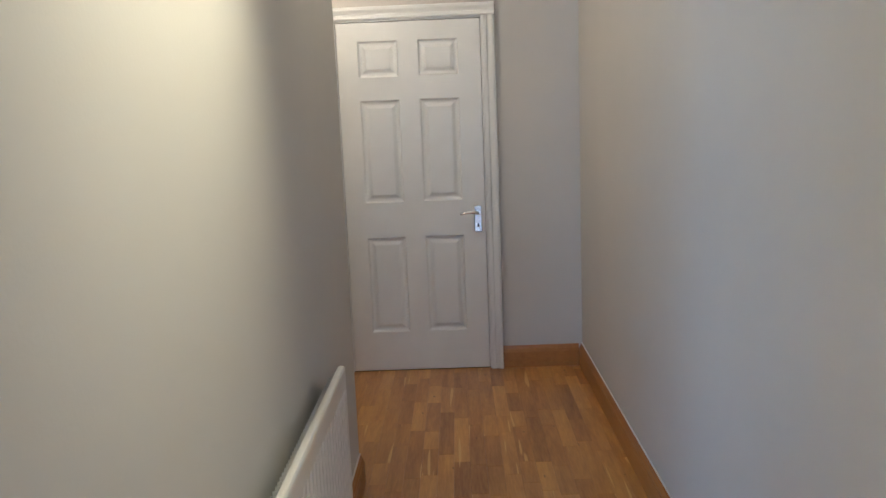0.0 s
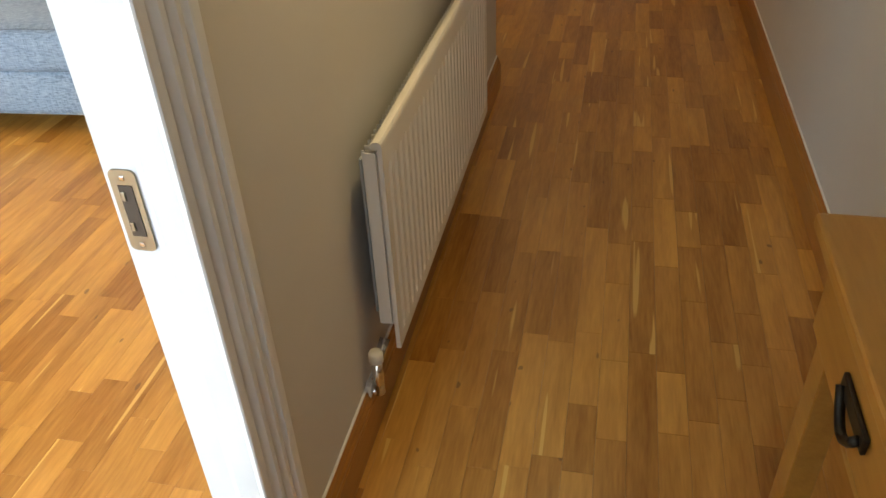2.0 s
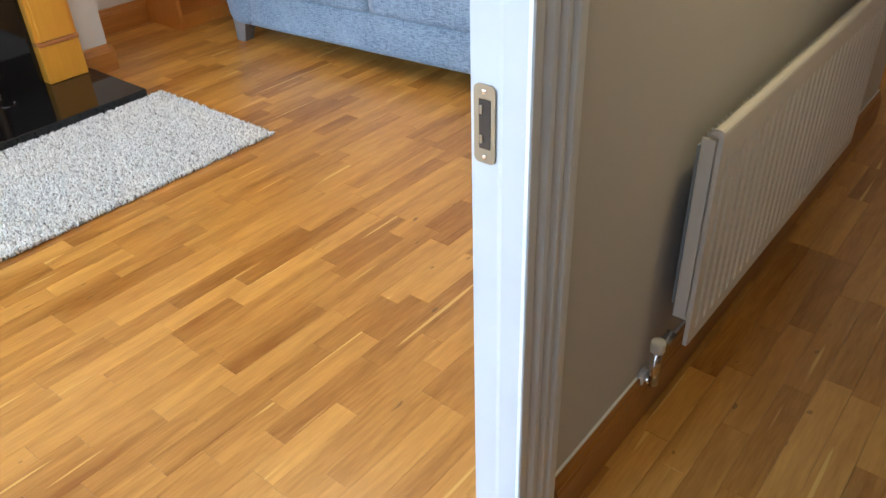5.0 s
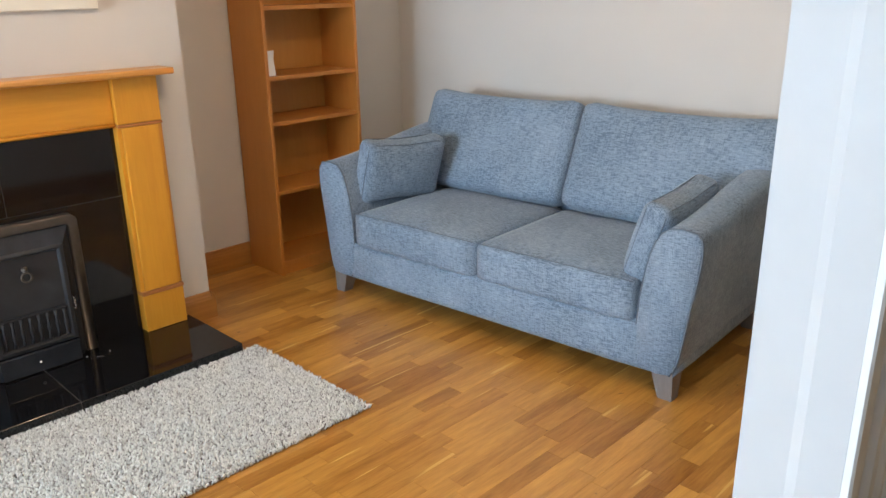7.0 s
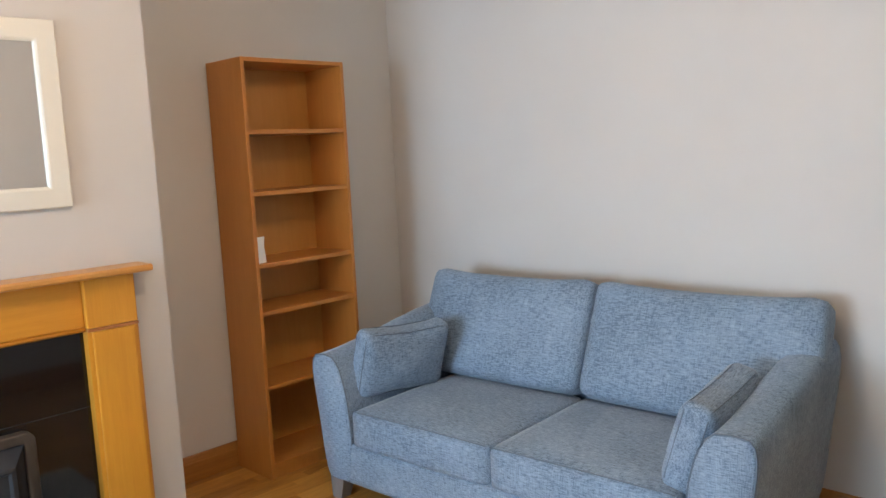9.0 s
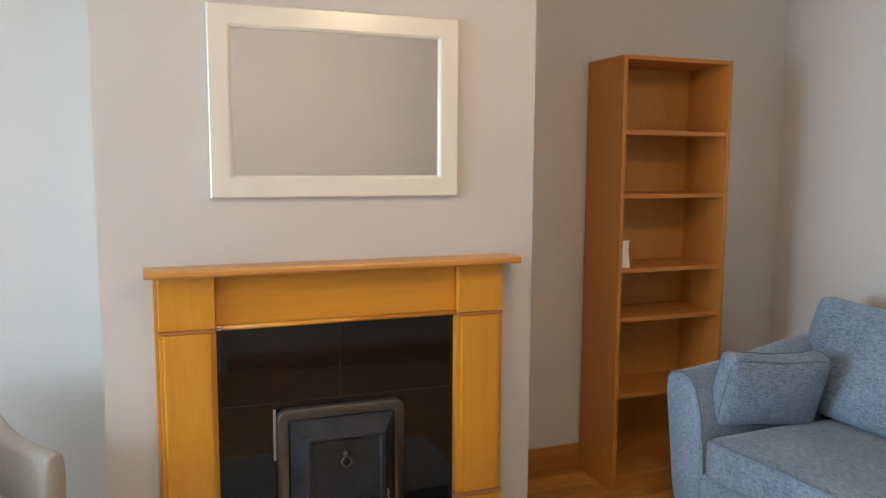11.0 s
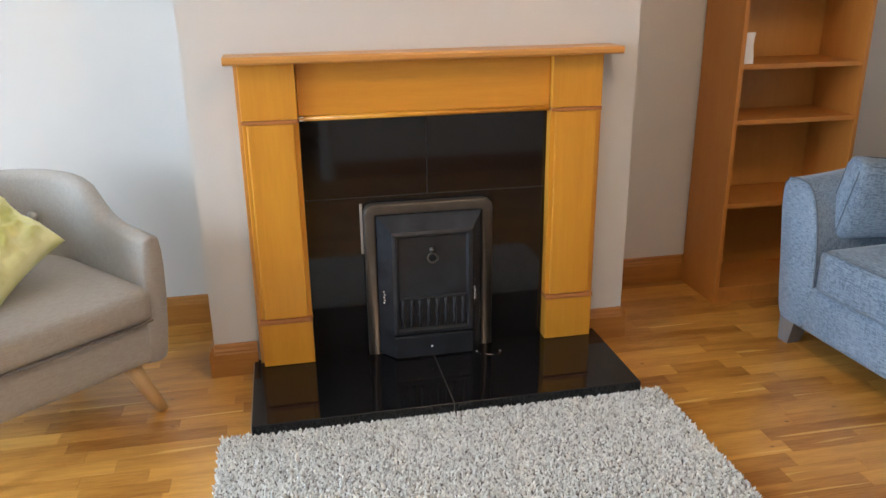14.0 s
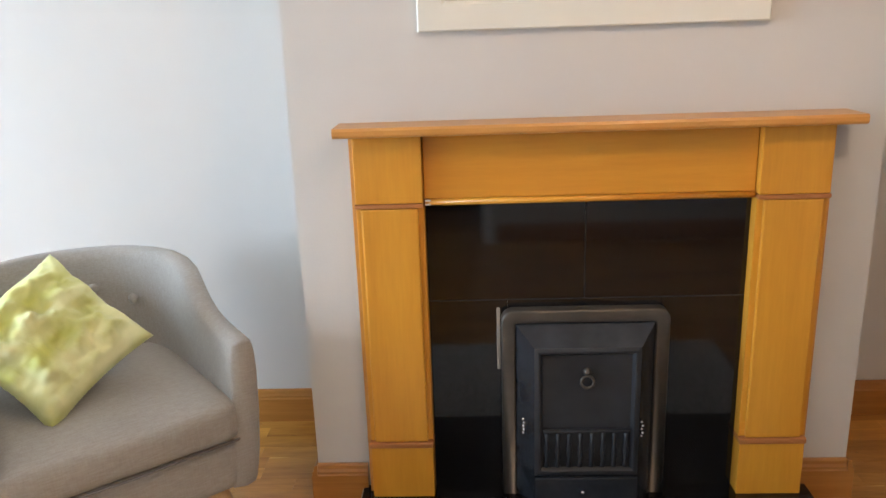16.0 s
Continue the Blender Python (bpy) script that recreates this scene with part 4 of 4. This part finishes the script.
# ---- tub chair ----
def tub_chair():
    c = thing("armchair", pose(-2.015, 0.515, 0, 0, 0, -50), "stone-grey linen tub armchair with round beech legs", "armchair")
    # local: faces +y; the shell wraps the back from arm to arm
    T = 0.090
    n = 36
    rings = []
    for k in range(n + 1):
        f = k / n
        # centre line: a U with straight arms
        if f < 0.28:
            q = f / 0.28
            px, py = 0.335, 0.30 - 0.42 * q
            nx, ny = 1, 0
        elif f > 0.72:
            q = (1 - f) / 0.28
            px, py = -0.335, 0.30 - 0.42 * q
            nx, ny = -1, 0
        else:
            q = (f - 0.28) / 0.44
            a = math.pi * q
            px, py = 0.335 * math.cos(a), -0.12 - 0.28 * math.sin(a)
            nx, ny = math.cos(a), -math.sin(a)
        g = max(0, 1 - abs(f - 0.5) / 0.5)
        top = 0.625 + 0.155 * (1 / (1 + math.exp(-(g - 0.50) * 14)))
        lean = 0.05 * g
        ring = []
        m = 20
        for j in range(m):
            t = 2 * math.pi * j / m
            e = abs(math.cos(t)) ** 0.3 * (1 if math.cos(t) > 0 else -1)
            zz = 0.5 + 0.5 * abs(math.sin(t)) ** 0.55 * (1 if math.sin(t) > 0 else -1)
            z = 0.185 + (top - 0.185) * zz
            o = e * T / 2 * (1 - 0.15 * zz) + lean * zz * zz - 0.035 * (1 - zz) ** 2
            ring.append((px + nx * o, py + ny * o, z))
        if k in (0, n):
            cx, cz = sum(p[0] for p in ring) / m, sum(p[2] for p in ring) / m
            inner = [(cx + (p[0] - cx) * 0.80, p[1] + 0.012, cz + (p[2] - cz) * 0.975) for p in ring]
            rings += [inner, ring] if k == 0 else [ring, inner]
        else:
            rings.append(ring)
    part("shell", loft(rings), M_CHAIR, c, smooth=True)
    part("seat_base", block_cushion(-0.33, 0.33, -0.33, 0.315, 0.185, 0.350, 0.0, 0.04, 8), M_CHAIR, c, smooth=True)
    seat = part("seat_cushion", block_cushion(-0.300, 0.300, -0.30, 0.335, 0.345, 0.470, 0.018, 0.035, 12, 2), M_CHAIR, c, smooth=True)
    part("piping", tube([(-0.29, 0.330, 0.352), (0, 0.342, 0.352), (0.29, 0.330, 0.352)], 0.004, 6), M_FEET, seat, smooth=True)
    for q in (0.22, 0.36, 0.5, 0.64, 0.78):
        for z in ((0.66, 0.56) if 0.3 < q < 0.7 else (0.62,)):
            a = math.pi * q
            bx, by = 0.295 * math.cos(a), -0.12 - 0.245 * math.sin(a)
            b = lathe([(0.001, -0.004), (0.014, -0.002), (0.018, 0.004), (0.010, 0.010), (0.001, 0.011)], 14)
            o = part("button", b, M_CHAIR, c, smooth=True)
            d = Vector((-math.cos(a), math.sin(a), 0.1)).to_track_quat("Z", "Y").to_euler()
            o.location, o.rotation_euler = (bx, by, z), d
    for x, y in ((0.225, 0.235), (-0.225, 0.235), (0.23, -0.25), (-0.23, -0.25)):
        top = Vector((x, y, 0.20))
        bot = Vector((x * 1.32, y * 1.28, 0.0))
        part("leg", tube([bot, bot.lerp(top, 0.5), top], [0.018, 0.026, 0.033], 14), M_BEECH, c, "light beech tapered round leg", True)


tub_chair()


def yellow_cushion():
    c = thing("cushion", pose(-1.968, 0.458, 0.650, 0, 0, -50) @ pose(0, 0, 0, 42, 0, 0) @ pose(0, 0, 0, 0, 31, 0), "lime yellow plush square cushion resting in the armchair", "cushion")
    part("cover", pillow(0.375, 0.375, 0.13, 0.012, 44, 0.016, 4, 0.09), M_CUSH, c, smooth=True)


yellow_cushion()


# shiny crumbs of debris on the hearth, given a screw's shape
def hearth_debris(x, y, turn):
    s = thing("screw", pose(x, y, 0.0505, 0, 0, turn), "small bright screw-shaped bit of debris on the black hearth", "screw", "screws on the hearth")
    part("shank", tube([(0, 0, 0.0025), (0.020, 0, 0.0022), (0.026, 0, 0.0015)], [0.0020, 0.0018, 0.0005], 8), M_CHROME, s)
    part("head", tube([(-0.003, 0, 0.0040), (0.0, 0, 0.0040)], [0.0045, 0.0020], 10), M_CHROME, s)


hearth_debris(-2.06, 2.085, 20)
hearth_debris(-2.035, 2.115, 70)
hearth_debris(-2.045, 2.17, -30)


# ---- nest of tables and lamp ----
def nest():
    ang = -48
    sizes = ((0.50, 0.36, 0.594, 0.0), (0.40, 0.32, 0.525, 0.02), (0.30, 0.29, 0.455, 0.04))
    for i, (w, d, h, back) in enumerate(sizes):
        label = ("large", "middle", "small")[i] + " natural oak table of a nest of three beside the sofa"
        t = thing("nest_table", pose(0.06, 4.13, 0, 0, 0, ang), label, "side table", "nest of tables")
        x0 = (0.50 - w) / 2
        y0 = 0.0 + 0.012 * i
        L = 0.040
        part("tabletop", box(x0, x0 + w, y0, y0 + d, h - 0.022, h, 0.003), M_OAKX, t)
        for x in (x0, x0 + w - L):
            for y in (y0, y0 + d - L):
                part("leg", box(x + 0.001, x + L - 0.001, y + 0.001, y + L - 0.001, 0, h - 0.0225, 0.002), M_OAK, t)
        part("rail", box(x0 + L, x0 + w - L, y0 + d - 0.026, y0 + d - 0.006, h - 0.062, h - 0.0225, 0.001), M_OAKX, t)
        for x in (x0 + 0.008, x0 + w - 0.028):
            part("rail", box(x, x + 0.02, y0 + L, y0 + d - L, h - 0.062, h - 0.0225, 0.001), M_OAK, t)


nest()


def table_lamp():
    l = thing("table_lamp", pose(0.385, 4.03, 0.594), "green ceramic lamp with green drum shade on oak nest table", "lamp")
    part("base", lathe([(0.045, 0), (0.055, 0.004), (0.060, 0.02), (0.085, 0.06), (0.092, 0.10), (0.080, 0.15), (0.045, 0.20), (0.022, 0.225), (0.016, 0.25), (0.012, 0.255)], 32), M_GLASSG, l, "green glazed ceramic base", True)
    part("stem", tube([(0, 0, 0.25), (0, 0, 0.36)], 0.006, 10), M_CHROME, l, smooth=True)
    part("shade", loft([[(r * math.cos(2 * math.pi * s / 40), r * math.sin(2 * math.pi * s / 40), z) for s in range(40)] for r, z in ((0.135, 0.270), (0.137, 0.270), (0.125, 0.480), (0.123, 0.480), (0.135, 0.270))], True, False), M_GREEN, l, "green cloth drum shade", True)


table_lamp()


# ---- rug ----
def rug():
    r = thing("rug", pose(-1.345, 1.90, 0), "light grey flecked shag rug before the hearth", "rug")
    x0, x1, y0, y1 = -1.718 + 1.345, -0.966 + 1.345, 1.15 - 1.90, 2.672 - 1.90
    part("backing", box(x0 + 0.006, x1 - 0.006, y0 + 0.006, y1 - 0.006, 0.0, 0.010), M_FEET, r)
    rng = np.random.default_rng(5)
    step = 0.0062
    verts, faces = [], []
    xs = np.arange(x0, x1, step)
    ys = np.arange(y0, y1, step)
    for x in xs:
        for y in ys:
            a, b = x + rng.uniform(-0.004, 0.004), y + rng.uniform(-0.004, 0.004)
            h = 0.017 + rng.uniform(0, 0.007)
            rad = 0.0030 + rng.uniform(0, 0.0016)
            lx, ly = rng.uniform(-0.010, 0.010, 2)
            t = rng.uniform(0, 6.28)
            k = len(verts)
            for s in range(4):
                c, d = math.cos(t + s * math.pi / 2), math.sin(t + s * math.pi / 2)
                verts.append((a + rad * 0.7 * c, b + rad * 0.7 * d, 0.004))
            for s in range(4):
                c, d = math.cos(t + s * math.pi / 2), math.sin(t + s * math.pi / 2)
                verts.append((a + lx * 0.6 + rad * c, b + ly * 0.6 + rad * d, h * 0.72))
            verts.append((a + lx, b + ly, h))
            for s in range(4):
                n = (s + 1) % 4
                faces.append((k + s, k + n, k + 4 + n, k + 4 + s))
                faces.append((k + 4 + s, k + 4 + n, k + 8))
    me = bpy.data.meshes.new("shag")
    me.from_pydata(verts, [], faces)
    me.materials.append(M_RUG)
    ob = new("shag", me)
    ob.parent = r
    tagged(ob, "grey flecked shag wool", kind="stuff")


rug()


# ---- parquet staves, laid along the hall and the room alike ----
def parquet():
    rng = random.Random(11)
    w, gap = 0.0685, 0.0002
    lengths = [0.20, 0.26, 0.32, 0.38, 0.44, 0.50]
    near = []
    far = []
    x = XA
    row = 0
    while x < XR - 0.001:
        x1 = min(x + w, XR)
        full = x1 - x > w - 0.001
        y = YF - rng.uniform(0, 0.4)
        while y < YE:
            L = rng.choice(lengths)
            a, b = max(y, YF), min(y + L, YE)
            inside = b - a > 0.01
            if inside and x + w / 2 < XE and (a > YN or b < YS):
                inside = x > XW - 0.1 and a > YN - 0.5
            if inside:
                whole = full and a == y and b == y + L
                rec = (x, x1, a, b, L)
                hall = 0.95 < x < 1.75 and 1.55 < a < 3.6
                room = -0.9 < x < 0.72 and 1.75 < a < 3.05
                (near if whole and (hall or room) else far).append(rec)
            y += L
        x += w
        row += 1
    rng.shuffle(near)
    far += near[300:]
    near = near[:300]
    meshes = {}
    for L in lengths:
        b = box(gap, w - gap, gap, L - gap, -0.012, 0, 0.0)
        top = [e for e in b.edges if all(v.co.z > -0.001 for v in e.verts)]
        bmesh.ops.bevel(b, geom=top, offset=0.0004, segments=1, affect="EDGES")
        meshes[L] = to_mesh("plank", b, M_FLOOR)
    for x0, x1, a, b, L in near:
        o = new("plank", meshes[L])
        o.location = (x0, a, 0)
        o.parent = floor_bed
    verts, faces = [], []
    c = 0.0004
    for x0, x1, a, b, L in far:
        k = len(verts)
        g = gap
        verts += [(x0 + g, a + g, -0.012), (x1 - g, a + g, -0.012), (x1 - g, b - g, -0.012), (x0 + g, b - g, -0.012)]
        verts += [(x0 + g, a + g, -c), (x1 - g, a + g, -c), (x1 - g, b - g, -c), (x0 + g, b - g, -c)]
        g += c
        verts += [(x0 + g, a + g, 0), (x1 - g, a + g, 0), (x1 - g, b - g, 0), (x0 + g, b - g, 0)]
        for s in range(4):
            n = (s + 1) % 4
            faces.append((k + s, k + n, k + 4 + n, k + 4 + s))
            faces.append((k + 4 + s, k + 4 + n, k + 8 + n, k + 8 + s))
        faces.append((k + 8, k + 9, k + 10, k + 11))
    me = bpy.data.meshes.new("planks")
    me.from_pydata(verts, [], faces)
    me.materials.append(M_FLOOR)
    ob = new("planks", me)
    ob.parent = floor_bed
    tagged(ob, "oak parquet staves in mixed honey tones", kind="stuff")


parquet()
